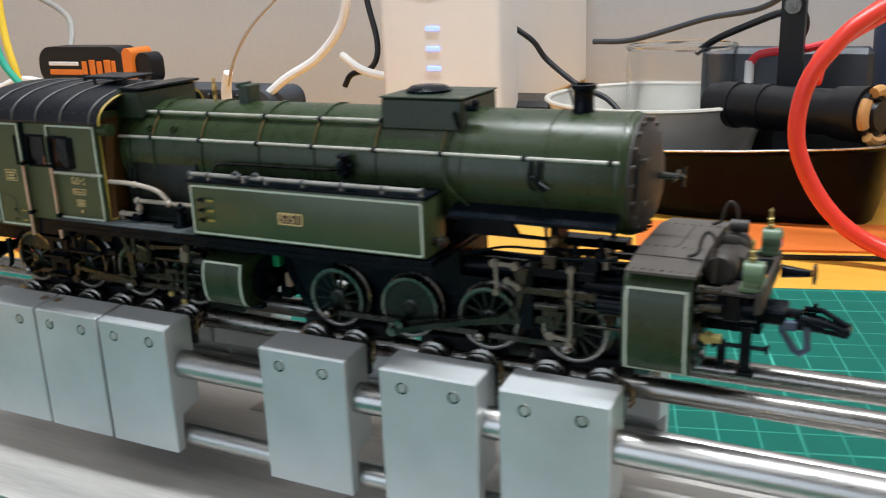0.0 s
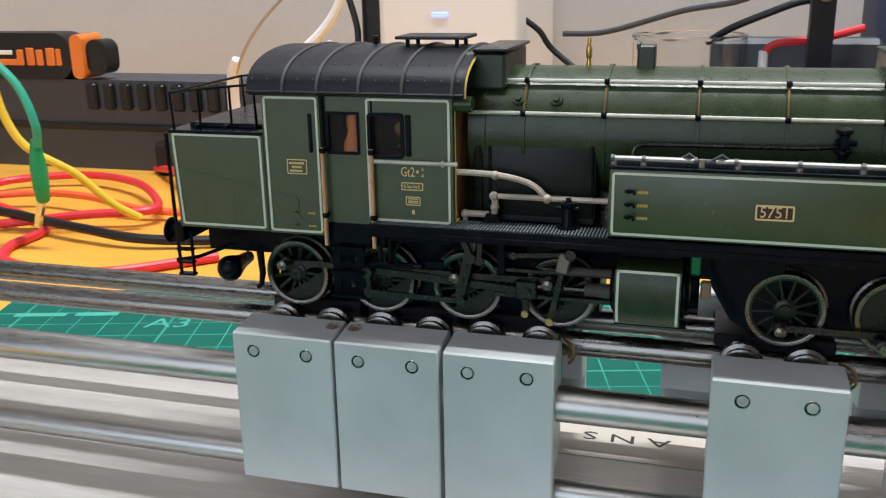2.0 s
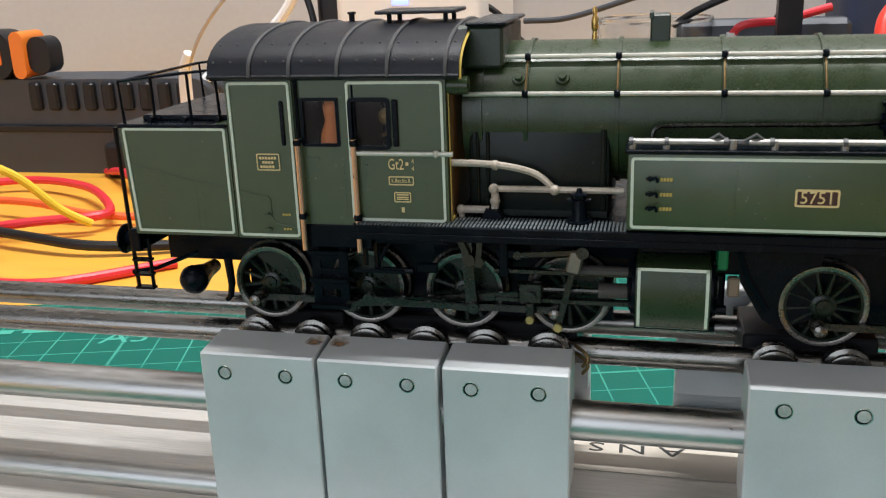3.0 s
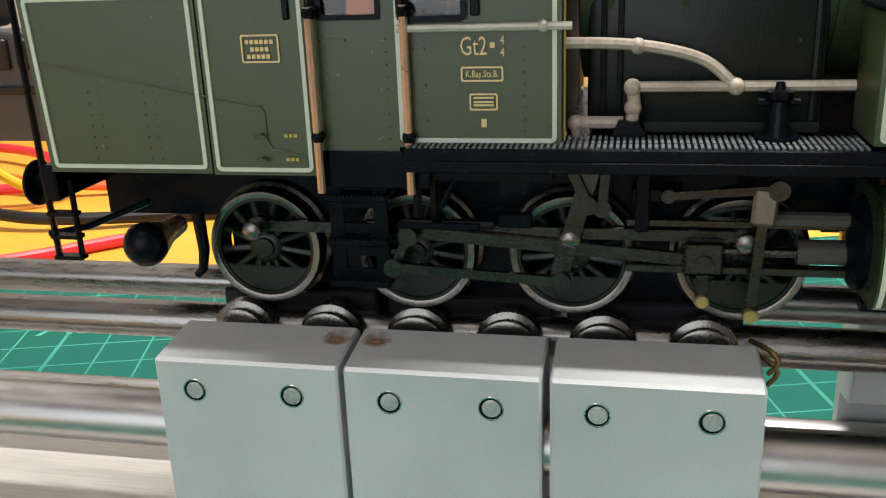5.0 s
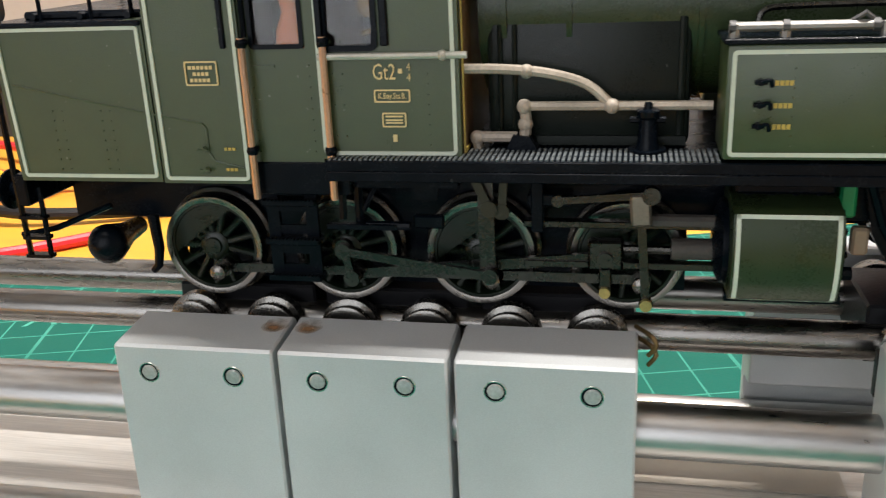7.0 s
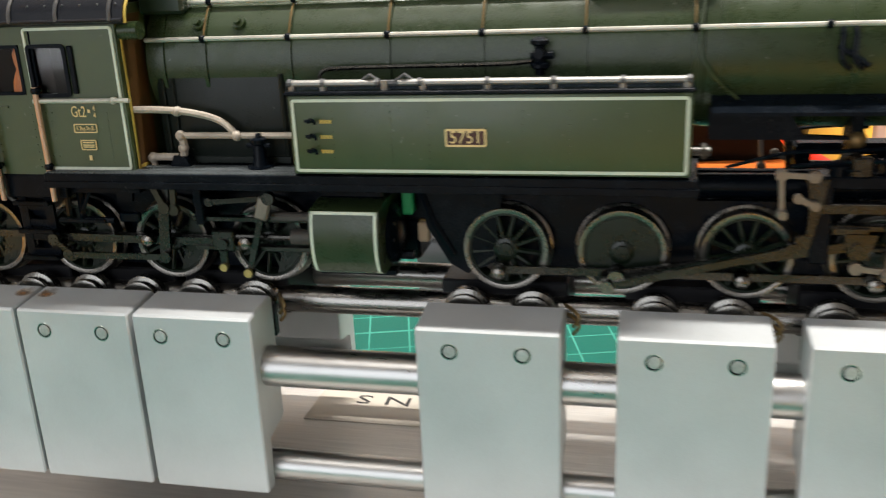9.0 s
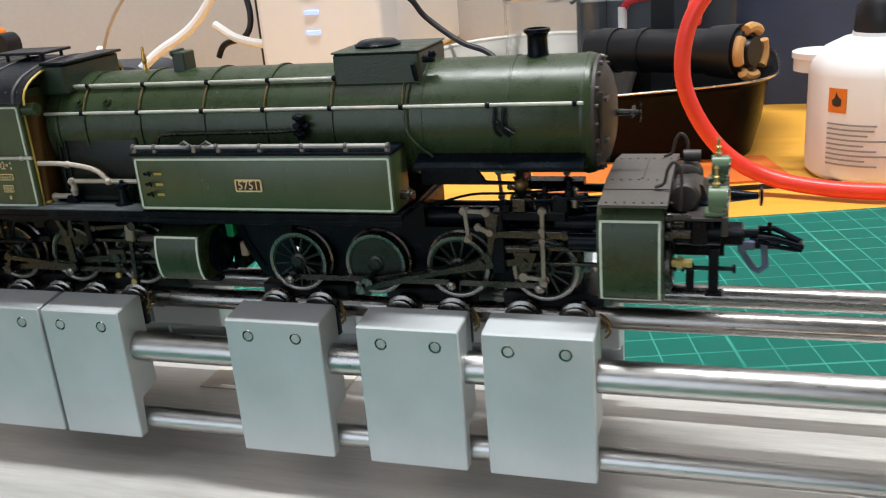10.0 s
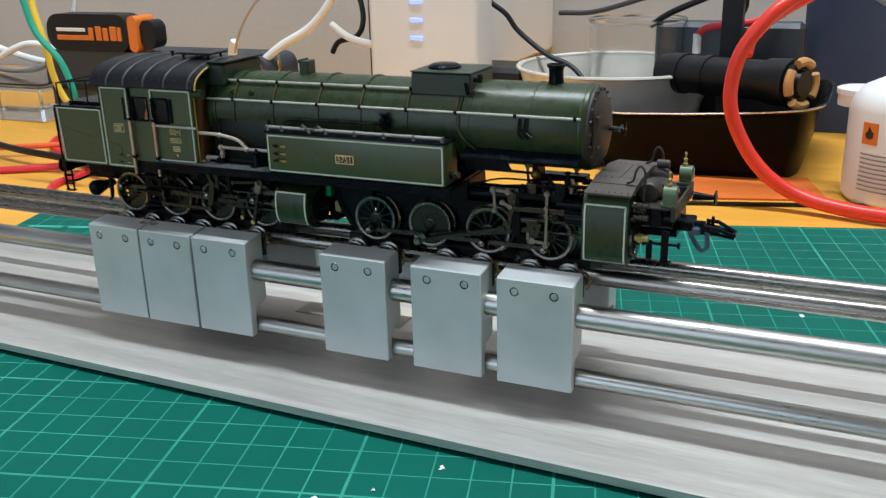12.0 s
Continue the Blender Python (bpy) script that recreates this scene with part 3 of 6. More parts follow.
    rod(b, (87.0, -2.2, ZC - 0.6), (87.0, 2.2, ZC + 0.6), 0.35, 6)
    rod(b, (88.3, -0.5, ZC - 1.8), (88.3, 0.4, ZC + 1.8), 0.35, 6)
    part("door_handle", b, RODSTEEL, door, "grey cross handle")
    # chimney, sand box, small dome
    b = B()
    lathe(b, [(2.9, -1.2), (2.3, -0.2), (1.95, 0.7), (1.9, 3.4), (2.05, 4.0), (2.5, 4.4), (2.5, 5.0), (2.0, 5.1), (1.7, 4.0), (1.6, 1.0)], (69.5, 0, ZC + RB), "z", 28)
    part("chimney", b, BLACK, loco, "short black chimney")
    b = B()
    box(b, 31.0, 48.6, -8.2, 8.2, 84.0, 90.1, 0.4)
    sand = part("sand_box", b, BOXGREEN, loco, "flat dark green sand box on the boiler")
    b = B()
    box(b, 30.8, 48.8, -8.4, 8.4, 90.1, 90.45, 0.15)
    part("box_lid", b, BOXGREEN, sand)
    b = B()
    lathe(b, [(4.6, 0), (4.6, 0.5), (4.0, 0.9), (3.4, 1.25), (0.8, 1.35), (0.3, 1.45)], (37.5, 0, 90.4), "z", 26)
    part("round_hatch", b, BLACK, sand)
    b = B()
    rod(b, (49.0, -7.0, 88.5), (51.2, -7.0, 88.5), 0.7, 8)
    ball(b, (50.8, -7.0, 89.4), 0.8, 8)
    rod(b, (47.8, -8.3, 84.8), (47.8, -10.0, 88.2), 0.5, 6)
    part("sand_valve", b, BLACK, sand)
    b = B()
    box(b, -8.4, -5.4, -2.2, 2.2, ZC + RB - 0.6, ZC + RB + 3.7, 0.25)
    box(b, -8.6, -7.9, -2.5, 2.5, ZC + RB + 3.0, ZC + RB + 4.1, 0.15)
    part("safety_valve", b, BOXGREEN, loco, "small dark green safety valve housing")
    b = B()
    lathe(b, [(0.5, -0.5), (0.35, 1.2), (0.55, 1.5), (0.55, 3.2), (0.3, 3.6), (0.42, 4.4), (0.2, 4.9)], (-17.0, 0.5, ZC + RB), "z", 12)
    part("whistle", b, BRASS, loco, "small brass whistle")
    # pipes up the smokebox side
    b = B()
    tube(b, smooth_path([(46.5, -8.6, ZC + 8.0), (46.0, -11.2, ZC + 4), (46.0, -12.3, ZC + 0.5), (47.8, -12.3, ZC - 2.6), (51.0, -11.6, ZC - 5.5)], 5), 0.22, 6)
    part("sand_pipe", b, GREEN, loco, "thin sand pipe")
    b = B()
    for dx in (0, 1.6):
        tube(b, smooth_path([(63.5 + dx, -11.6, ZC + 3.6), (63.5 + dx, -12.3, ZC + 2.6), (63.5 + dx, -12.6, ZC - 0.2), (64.6 + dx, -12.4, ZC - 1.6)], 4), 0.36, 6)
    rod(b, (63.0, -12.2, ZC + 1.4), (67.0, -12.4, ZC - 1.2), 0.35, 6)
    part("injector_pipe", b, BLACK, loco)
    # check valve and long feed pipe above the tank
    b = B()
    tube(b, smooth_path([(-7.6, -13.4, 74.2), (-7.0, -13.2, 75.6), (-4, -12.6, 75.9), (8, -12.4, 76.0), (19, -12.4, 76.1), (23.6, -12.3, 76.4)], 5), 0.34, 6)
    part("feed_pipe", b, RODSTEEL, loco, "long dark feed pipe")
    b = B()
    rod(b, (24.5, -12.6, 74.6), (24.5, -12.6, 79.6), 0.75, 10)
    lathe(b, [(0.9, -0.3), (1.4, 0), (1.4, 0.5), (0.9, 0.8)], (24.5, -12.6, 75.6), "z", 12)
    lathe(b, [(0.9, -0.3), (1.3, 0), (1.3, 0.5), (0.6, 0.9)], (24.5, -12.6, 78.8), "z", 12)
    rod(b, (24.5, -10.5, 77.6), (24.5, -14.4, 77.6), 0.7, 10)
    rod(b, (23.2, -12.6, 77.2), (26.4, -12.6, 77.2), 0.55, 8)
    part("check_valve", b, BLACK, loco, "black boiler check valve")
    # ledge along the lower barrel
    b = B()
    prism(b, [(-14.2, 68.9), (-14.2, 69.4), (-9.2, 71.4), (-9.2, 70.6)], "x", 47.6, 79.6)
    part("smokebox_ledge", b, BLACK, loco)
    b = B()
    prism(b, [(47.5, 64.8), (66.0, 64.8), (66.0, 65.2), (60.2, 65.4), (58.0, 68.6), (56.8, 69.4), (47.5, 69.4)], "y", -9.6, -8.6)
    part("boiler_bracket", b, BLACK, loco)
    b = B()
    box(b, 66.2, 67.8, -9.0, -3.0, 60, 69.5, 0.2)
    for k in range(3):
        rod(b, (66.4 + k * 0.6, -9.1, 61), (66.4 + k * 0.6, -9.1, 69.4), 0.22, 6)
    part("boiler_support", b, BLACK, loco)
    # firebox
    b = B()
    box(b, -35.5, -13.6, -10.95, 10.95, 61.2, 77.0, 0.8, 2)
    fb = part("firebox", b, SLATE, loco, "blackish green firebox casing")
    b = B()
    for x in (-34.0, -32.4):
        rod(b, (x, -11.1, 61.5), (x, -11.1, 74.5), 0.28, 8)
    box(b, -30, -14, -11.5, -10.9, 61.4, 62.4)
    part("firebox_pipe", b, SLATE, fb)
    b = B()
    rod(b, (-14.6, -10.9, 62.5), (-14.6, -10.9, 75.0), 0.45, 8)
    part("casing_edge", b, SLATE, fb)


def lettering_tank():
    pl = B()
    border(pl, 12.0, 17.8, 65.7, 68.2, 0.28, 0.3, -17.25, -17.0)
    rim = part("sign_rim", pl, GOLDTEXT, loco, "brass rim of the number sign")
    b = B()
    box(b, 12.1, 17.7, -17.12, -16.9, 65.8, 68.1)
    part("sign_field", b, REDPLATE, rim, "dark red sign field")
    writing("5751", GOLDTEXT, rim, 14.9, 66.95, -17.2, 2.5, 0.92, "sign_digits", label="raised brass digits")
    b = B()
    for z in (69.2, 67.0, 64.9):
        for k in range(4):
            box(b, -6.2 + k * 0.45, -5.85 + k * 0.45, -16.99, -16.9, z - 0.24, z + 0.26)
    part("tap_print", b, GOLDLINE, loco)


def lettering_cab():
    writing("Gt2", GOLDTEXT, loco, -45.7, 70.4, -15.97, 2.45, 0.68, "class_lettering")
    writing("4", GOLDTEXT, loco, -43.0, 70.95, -15.97, 1.15, 0.8, "class_lettering")
    writing("4", GOLDTEXT, loco, -43.0, 69.85, -15.97, 1.15, 0.8, "class_lettering")
    b = B()
    box(b, -44.15, -43.7, -15.99, -15.9, 70.3, 70.8)
    part("class_lettering", b, GOLDTEXT, loco)
    b = B()
    border(b, -46.95, -42.95, 67.2, 68.6, 0.16, 0.2, -16.0, -15.85)
    border(b, -46.2, -43.5, 64.5, 66.1, 0.16, 0.2, -16.0, -15.85)
    part("plate_rim", b, GOLDTEXT, loco)
    writing("K.Bay.Sts.B.", GOLDTEXT, loco, -44.95, 67.9, -15.97, 0.9, 0.74, "railway_lettering")
    b = B()
    for z in (65.6, 65.2, 64.9):
        box(b, -45.8, -43.9, -15.99, -15.9, z, z + 0.18)
    box(b, -45.1, -44.6, -15.99, -15.9, 62.9, 63.7)
    border(b, -68.6, -64.7, 69.2, 71.9, 0.16, 0.2, -16.0, -15.85)
    part("small_print", b, GOLDTEXT, loco)
    b = B()
    for z, a in ((71.2, 3.0), (70.5, 2.0), (69.8, 2.8)):
        for k in range(int(a / 0.5)):
            box(b, -66.65 - a / 2 + k * 0.5, -66.65 - a / 2 + k * 0.5 + 0.36, -15.99, -15.9, z - 0.2, z + 0.2)
    part("maker_plate_bars", b, GOLDTEXT, loco)
    b = B()
    for z in (59.6, 62.0):
        for k in range(3):
            box(b, -65.0 + k * 0.5, -64.65 + k * 0.5, -15.99, -15.9, z - 0.17, z + 0.17)
    part("valve_print", b, GOLDLINE, loco)


def tanks():
    for s in (-1, 1):
        b = B()
        y0, y1 = sorted((s * 16.9, s * 9.0))
        box(b, -10.8, 45.0, y0, y1, 61.5, 72.9, 0.35, 2)
        tk = part("side_tank", b, GREEN2, loco, "long dark green side tank with pale border")
        b = B()
        border(b, -10.3, 44.6, 61.9, 72.4, 0.42, 0.5, s * 17.04, s * 16.8)
        part("lining", b, LINE, tk, "pale green lining")
        b = B()
        box(b, -11.2, 45.2, *sorted((s * 17.2, s * 9.5)), 72.95, 73.5, 0.15)
        part("tank_deck", b, BLACK, tk)
        b = B()
        for x0, x1 in ((-10.2, 2.4), (5.6, 26.5), (27.2, 44.5)):
            rod(b, (x0, s * 16.2, 74.5), (x1, s * 16.2, 74.5), 0.5, 10)
        for x in (-10.2, -5.5, 3.5, 9.0, 18.0, 27.0, 36.0, 44.2):
            rod(b, (x, s * 16.2, 73.3), (x, s * 16.2, 74.8), 0.55, 8)
        part("tank_pipe", b, PIPEGREY, tk, "bright pipe along the tank top")
        b = B()
        rod(b, (-2.2, s * 16.0, 74.4), (9.0, s * 16.0, 74.4), 0.45, 8)
        for x in (-10.4, -5.5, 2.5, 8.6, 18.0, 27.0, 36.0, 44.4):
            rod(b, (x - 0.3, s * 16.2, 74.5), (x + 0.3, s * 16.2, 74.5), 0.66, 10)
        tube(b, [(-0.5, s * 16.0, 74.3), (1.5, s * 16.3, 75.6), (3.0, s * 16.0, 74.4)], 0.3, 6)
        tube(b, [(4.5, s * 16.0, 74.3), (6.5, s * 16.3, 75.6), (8.0, s * 16.0, 74.4)], 0.3, 6)
        part("pipe_clip", b, RIBGREY, tk)
        for z in (69.4, 67.2, 65.1):
            b = B()
            rod(b, (-7.6, s * 16.9, z), (-7.6, s * 17.8, z), 0.34, 8)
            tube(b, smooth_path([(-7.6, s * 17.6, z), (-6.8, s * 17.9, z + 0.25), (-6.6, s * 17.8, z - 0.4)], 3), 0.22, 6)
            rod(b, (-8.2, s * 17.5, z), (-7.0, s * 17.5, z), 0.25, 6)
            part("tap", b, BLACK, tk, "small black tap")
        b = B()
        for x in (-4.4, 4.2, 9.6, 22.8, 29.0):
            rivets(b, [(x, s * 16.88, 63 + 0.95 * k) for k in range(9)], 0.12, (0, s, 0))
        tagged(part("rivet_row", b, GREEN2, tk), kind="stuff")
        b = B()
        rod(b, (45.0, s * 13.5, 64.2), (47.6, s * 13.5, 64.2), 0.9, 10)
        rod(b, (46.4, s * 13.5, 64.2), (47.0, s * 13.5, 64.2), 1.3, 6)
        part("hose_union", b, RODSTEEL, tk)


def footplate():
    b = B()
    box(b, -52.5, 46.0, -16.9, 16.9, 59.9, 61.2, 0.15)
    fp = part("running_board", b, BLACK, loco, "black chequered running board")
    b = B()
    for k in range(72):
        x = -52.0 + 41.0 * k / 71
        for j in range(3):
            y = -16.8 + j * 1.75 + 0.1 * (k % 2)
            box(b, x - 0.15, x + 0.15, y, y + 1.5, 61.2, 61.38)
    tagged(part("tread_pattern", b, TREAD, fp, "worn grey raised tread ribs"), kind="stuff")
    b = B()
    box(b, -52.6, 46.2, -17.1, -16.6, 58.9, 60.0, 0.1)
    box(b, -52.6, 46.2, 16.6, 17.1, 58.9, 60.0, 0.1)
    part("valance", b, BLACK, fp)
    # oil pump on the board
    b = B()
    lathe(b, [(2.0, 0), (2.0, 0.45), (1.3, 0.5), (1.1, 1.2), (0.95, 3.6), (1.2, 3.9), (1.25, 4.5), (0.5, 4.7), (0.4, 5.3)], (-18.0, -12.6, 61.2), "z", 18)
    rod(b, (-19.9, -12.6, 64.7), (-16.2, -12.6, 64.7), 0.35, 6)
    part("oil_pump", b, BLACK, loco, "black oil pump")
    b = B()
    yy = -11.6
    tube(b, smooth_path([(-38.0, -13.4, 70.4), (-33.0, -12.8, 70.2), (-28.5, -12.2, 69.6), (-24.5, yy, 68.3), (-21.8, yy, 66.0)], 5), 0.55, 8)
    ball(b, (-30.8, -12.5, 69.9), 0.8, 8)
    tube(b, [(-31.2, yy, 66.0), (-21.8, yy, 66.0), (-11.4, yy, 66.0)], 0.52, 8)
    for x in (-31.2, -21.8):
        ball(b, (x, yy - 0.2, 66.0), 0.85, 10)
    part("reversing_rod", b, PALEPIPE, loco, "pale grey reversing rod")
    b = B()
    tube(b, smooth_path([(-31.2, yy, 66.0), (-31.0, yy, 64.0), (-31.4, yy, 61.8)], 4), 0.62, 8)
    ball(b, (-31.1, yy, 64.0), 0.85, 8)
    tube(b, [(-36.6, yy, 62.6), (-32.0, yy, 62.6)], 0.6, 8)
    ball(b, (-36.5, yy, 62.5), 0.85, 8)
    rod(b, (-36.5, yy, 62.5), (-36.4, yy, 60.9), 0.5, 8)
    part("lifting_arm", b, PALEPIPE, loco, "pale grey lifting arm")
    b = B()
    prism(b, [(-33.2, 61.2), (-29.6, 61.2), (-30.6, 62.8), (-32.4, 63.0)], "y", yy - 1.0, yy + 1.0)
    part("arm_bracket", b, BLACK, loco)


def cab():
    b = B()
    box(b, -38.4, -37.6, -14.9, 14.9, 60.9, 86.0)
    cb = part("cab", b, GREEN2, loco, "dark green cab with pale lining and two side windows")
    b = B()
    box(b, -73.0, -72.2, -14.9, 14.9, 57.9, 86.0)
    part("rear_wall", b, GREEN2, cb)
    # side walls with openings for the two windows on either side
    for s in (-1, 1):
        y0, y1 = sorted((s * 15.8, s * 14.9))
        b = B()
        box(b, -73.0, -61.9, y0, y1, 57.9, 84.2)
        part("rear_panel", b, GREEN2, cb)
        for nm, x0, x1, w0, w1, z0, za, zb, ya, yb in (("front_panel", -53.4, -37.6, -52.6, -46.8, 60.9, 73.0, 80.4, y0, y1), ("door", -61.9, -53.4, -60.9, -54.6, 57.0, 73.0, 80.6, y0 - s * 0.5, y1 - s * 0.5)):
            b = B()
            o = [(x0, z0), (x1, z0), (x1, 84.2), (x0, 84.2)]
            strip(b, o, [(w0, za), (w1, za), (w1, zb), (w0, zb)], ya, yb)
            part(nm, b, GREEN2, cb)
    b = B()
    box(b, -72, -38.5, -14.3, 14.3, 57.2, 58.4)
    part("cab_floor", b, BLACK, cb)
    b = B()
    box(b, -49.5, -39.0, -10.5, 10.5, 58.5, 83.0, 0.8)
    for k in range(5):
        lathe(b, [(0.9, 0), (0.9, 0.3), (0.5, 0.4)], (-49.5, -8 + 3 * k, 76 + (k % 2) * 2), "x", 10, -1)
    part("backhead", b, BLACK, cb)
    b = B()
    lathe(b, [(1.3, 0), (1.3, 0.4), (1.0, 0.5)], (-48.4, -10.6, 77.0), "y", 16, -1)
    tube(b, [(-49.2, -11.2, 74.0), (-47.4, -11.3, 74.6), (-46.4, -11.2, 76.2), (-47.6, -11.2, 79.2)], 0.3, 6)
    part("gauge", b, OLDBRASS, cb, "small brass gauge and pipe")
    # brown interior, added as panels that stop light from the far windows
    b = B()
    box(b, -71.5, -50.0, 11.6, 13.4, 58.5, 83.0, 0.2)
    box(b, -71.8, -69.0, -13.0, 11.4, 58.5, 83.0, 0.2)
    part("cab_inner_wall", b, INTERIOR, cb, "dark brown cab interior panels, added to block light through the windows")
    b = B()
    lathe(b, [(1.6, 58.5), (2.0, 64), (2.3, 70), (1.9, 74.6), (1.1, 76.6), (1.3, 77.6), (1.4, 78.8), (0.9, 79.9), (0.1, 80.2)], (-57.0, -11.8, 0), "z", 14)
    part("cab_statuette", b, CLAY, cb, "plain orange shape inside the cab")
    # roof
    prof = []
    for k in range(25):
        a = math.pi * k / 24
        prof.append((-17.1 * math.cos(a), 83.9 + 7.0 * math.sin(a) ** 0.82))
    inner = [(y * 0.955, z - 0.55) for y, z in prof[::-1]]
    b = B()
    prism(b, prof + inner, "x", -75.0, -35.2)
    rf = part("cab_roof", b, ROOF, loco, "riveted black-grey curved cab roof")
    for x in (-68.0, -61.5, -53.8, -46.0, -37.2):
        b = B()
        tube(b, [(x, y * 1.012, z + 0.05) for y, z in prof], 0.3, 6)
        part("roof_rib", b, RIBGREY, rf)
    for z in (1, -1):
        b = B()
        tube(b, [(-75.0, z * 17.15, 84.0), (-35.2, z * 17.15, 84.0)], 0.32, 6)
        part("rain_strip", b, ROOF, rf)
    b = B()
    for k in range(14):
        x = -74 + k * 2.9
        for i in (2, 5):
            for q in (prof[i], prof[24 - i]):
                ball(b, (x, q[0], q[1]), 0.2, 6)
    tagged(part("roof_rivet_row", b, RIBGREY, rf), kind="stuff")
    b = B()
    box(b, -72.0, -36.0, -9.6, -9.3, 89.4, 89.6)
    part("roof_seam", b, ROOF, rf)
    b = B()
    box(b, -51.5, -38.4, -4.5, 4.5, 92.1, 92.7, 0.15)
    for x in (-49.5, -40.2):
        for y in (-3, 3):
            rod(b, (x, y, 90.5), (x, y, 92.2), 0.4, 6)
    part("roof_vent", b, ROOF, rf)
    b = B()
    rod(b, (-57.2, 1.0, 90.6), (-57.2, 1.0, 92.4), 0.5, 8)
    rod(b, (-57.2, 1.0, 92.0), (-57.2, 1.0, 92.4), 0.75, 8)
    part("roof_pipe", b, ROOF, rf)
    # front edge in yellow, front window and side sand boxes ahead of the cab
    b = B()
    tube(b, [(-35.15, y * 0.975, z - 0.4) for y, z in prof], 0.28, 6)
    part("roof_edge_line", b, GOLDLINE, rf, "yellow roof edge")
    for s in (-1, 1):
        b = B()
        box(b, -37.44, -37.30, *sorted((s * 15.0, s * 14.55)), 61.4, 81.5)
        box(b, -37.44, -37.30, *sorted((s * 14.5, s * 12.0)), 61.4, 61.85)
        part("front_lining", b, GOLDLINE, cb, "yellow lining on the cab front")
        # thin sheet over the green front, coloured like the reflection seen in it
        b = B()
        box(b, -37.58, -37.46, *sorted((s * 14.8, s * 9.0)), 61.3, 84.5)
        part("front_reflection", b, CABREFLECT, cb, "brown reflection on the cab front, made as a thin sheet")
    b = B()
    box(b, -37.4, -30.0, -9.2, 9.2, 84.0, 90.4, 0.5)
    hb = part("turret_box", b, BOXGREEN, loco, "dark box ahead of the cab roof")
    b = B()
    box(b, -35.6, -29.4, -9.9, 9.9, 90.4, 91.0, 0.2)
    part("box_lid", b, BLACK, hb)
    b = B()
    rod(b, (-37.6, -14.2, 82.2), (-34.4, -14.2, 82.2), 1.35, 16)
    part("marker_tube", b, GREEN, cb)
    b = B()
    rod(b, (-37.6, 14.2, 82.2), (-34.4, 14.2, 82.2), 1.35, 16)
    part("marker_tube", b, GREEN, cb)
    for s in (-1, 1):
        o, i = s * 16.0, s * 15.7
        b = B()
        border(b, -72.6, -62.2, 58.3, 83.1, 0.42, 0.6, o, i)
        part("lining", b, LINE, cb, "pale green lining")
        b = B()
        border(b, -53.1, -38.0, 61.4, 83.1, 0.42, 0.6, o, i)
        part("lining", b, LINE, cb, "pale green lining")
        b = B()
        rod(b, (-52.8, s * 16.35, 72.2), (-36.6, s * 16.35, 72.2), 0.38, 8)
        for x in (-52.2, -39.2):
            ball(b, (x, s * 16.35, 72.2), 0.6, 8)
        part("waist_rail", b, PALEWIRE, cb, "pale waist rail")
        for x in (-61.3, -52.1):
            b = B()
            rod(b, (x, s * 16.6, 56.4), (x, s * 16.6, 74.4), 0.42, 8)
            part("grab_rail", b, COPPER, cb, "copper-coloured door handrail")
            b = B()
            for z in (62.0, 73.8):
                ball(b, (x, s * 16.5, z), 0.72, 8)
                rod(b, (x, s * 15.4, z), (x, s * 16.5, z), 0.4, 6)
            rod(b, (x, s * 15.6, 74.4), (x, s * 15.6, 84.0), 0.3, 6)
            part("rail_bracket", b, BLACK, cb)
        b = B()
        border(b, -60.9, -54.6, 73.0, 80.6, 0.5, 0.5, s * 15.5, s * 14.9)
        border(b, -52.9, -46.2, 72.7, 80.7, 0.6, 0.8, s * 16.15, s * 15.5)
        box(b, -45.9, -45.0, *sorted((s * 15.7, s * 16.2)), 73.2, 80.4, 0.15)
        box(b, -64.1, -63.4, *sorted((s * 15.7, s * 16.1)), 73.2, 80.2, 0.15)
        part("window_frame", b, BLACK, cb, "black window frames")
        for x0, x1, y in ((-60.8, -54.7, 14.9), (-52.5, -46.9, 15.3)):
            b = B()
            box(b, x0, x1, *sorted((s * y, s * (y + 0.12))), 73.1, 80.4)
            pn = part("window_pane", b, PANE, cb, "clear cab window pane")
            pn.visible_shadow = False
        b = B()
        rivets(b, [(-60.9 + 0.0, s * 15.3, 58 + k * 1.2) for k in range(12)] + [(-54.3, s * 15.3, 58 + k * 1.2) for k in range(12)], 0.12, (0, s, 0))
        rivets(b, [(-51.5 + k % 2 * 1.1, s * 15.8, 63.5 + (k // 2) * 3.4) for k in range(8)], 0.14, (0, s, 0))
        rivets(b, [(-41.0, s * 15.8, 62.5 + k * 1.1) for k in range(8)], 0.12, (0, s, 0))
        tagged(part("rivet_row", b, GREEN2, cb), kind="stuff")
        b = B()
        box(b, -60.6, -60.0 + 1.8, *sorted((s * 15.3, s * 15.5)), 71.0, 71.3)
        part("door_hinge", b, GREEN2, cb)
        # lower door apron and two-tread step
        b = B()
        box(b, -61.6, -50.5, *sorted((s * 15.6, s * 14.2)), 56.6, 60.4, 0.15)
        part("step_apron", b, BLACK, cb)
        b = B()
        for z in (55.0, 50.2, 45.6):
            box(b, -62.2, -55.6, *sorted((s * 14.0, s * 11.6)), z - 0.35, z + 0.35, 0.1)
            for k in range(14):
                box(b, -62.0 + k * 0.46, -61.75 + k * 0.46, *sorted((s * 14.15, s * 13.5)), z + 0.3, z + 0.5)
        for x in (-61.4, -56.6):
            box(b, x - 0.75, x + 0.75, *sorted((s * 12.6, s * 12.0)), 45.6, 56.5)
        for z in (54.2, 51.4, 48.9, 46.4):
            box(b, -61.4, -56.6, *sorted((s * 12.5, s * 12.1)), z - 0.6, z + 0.5)
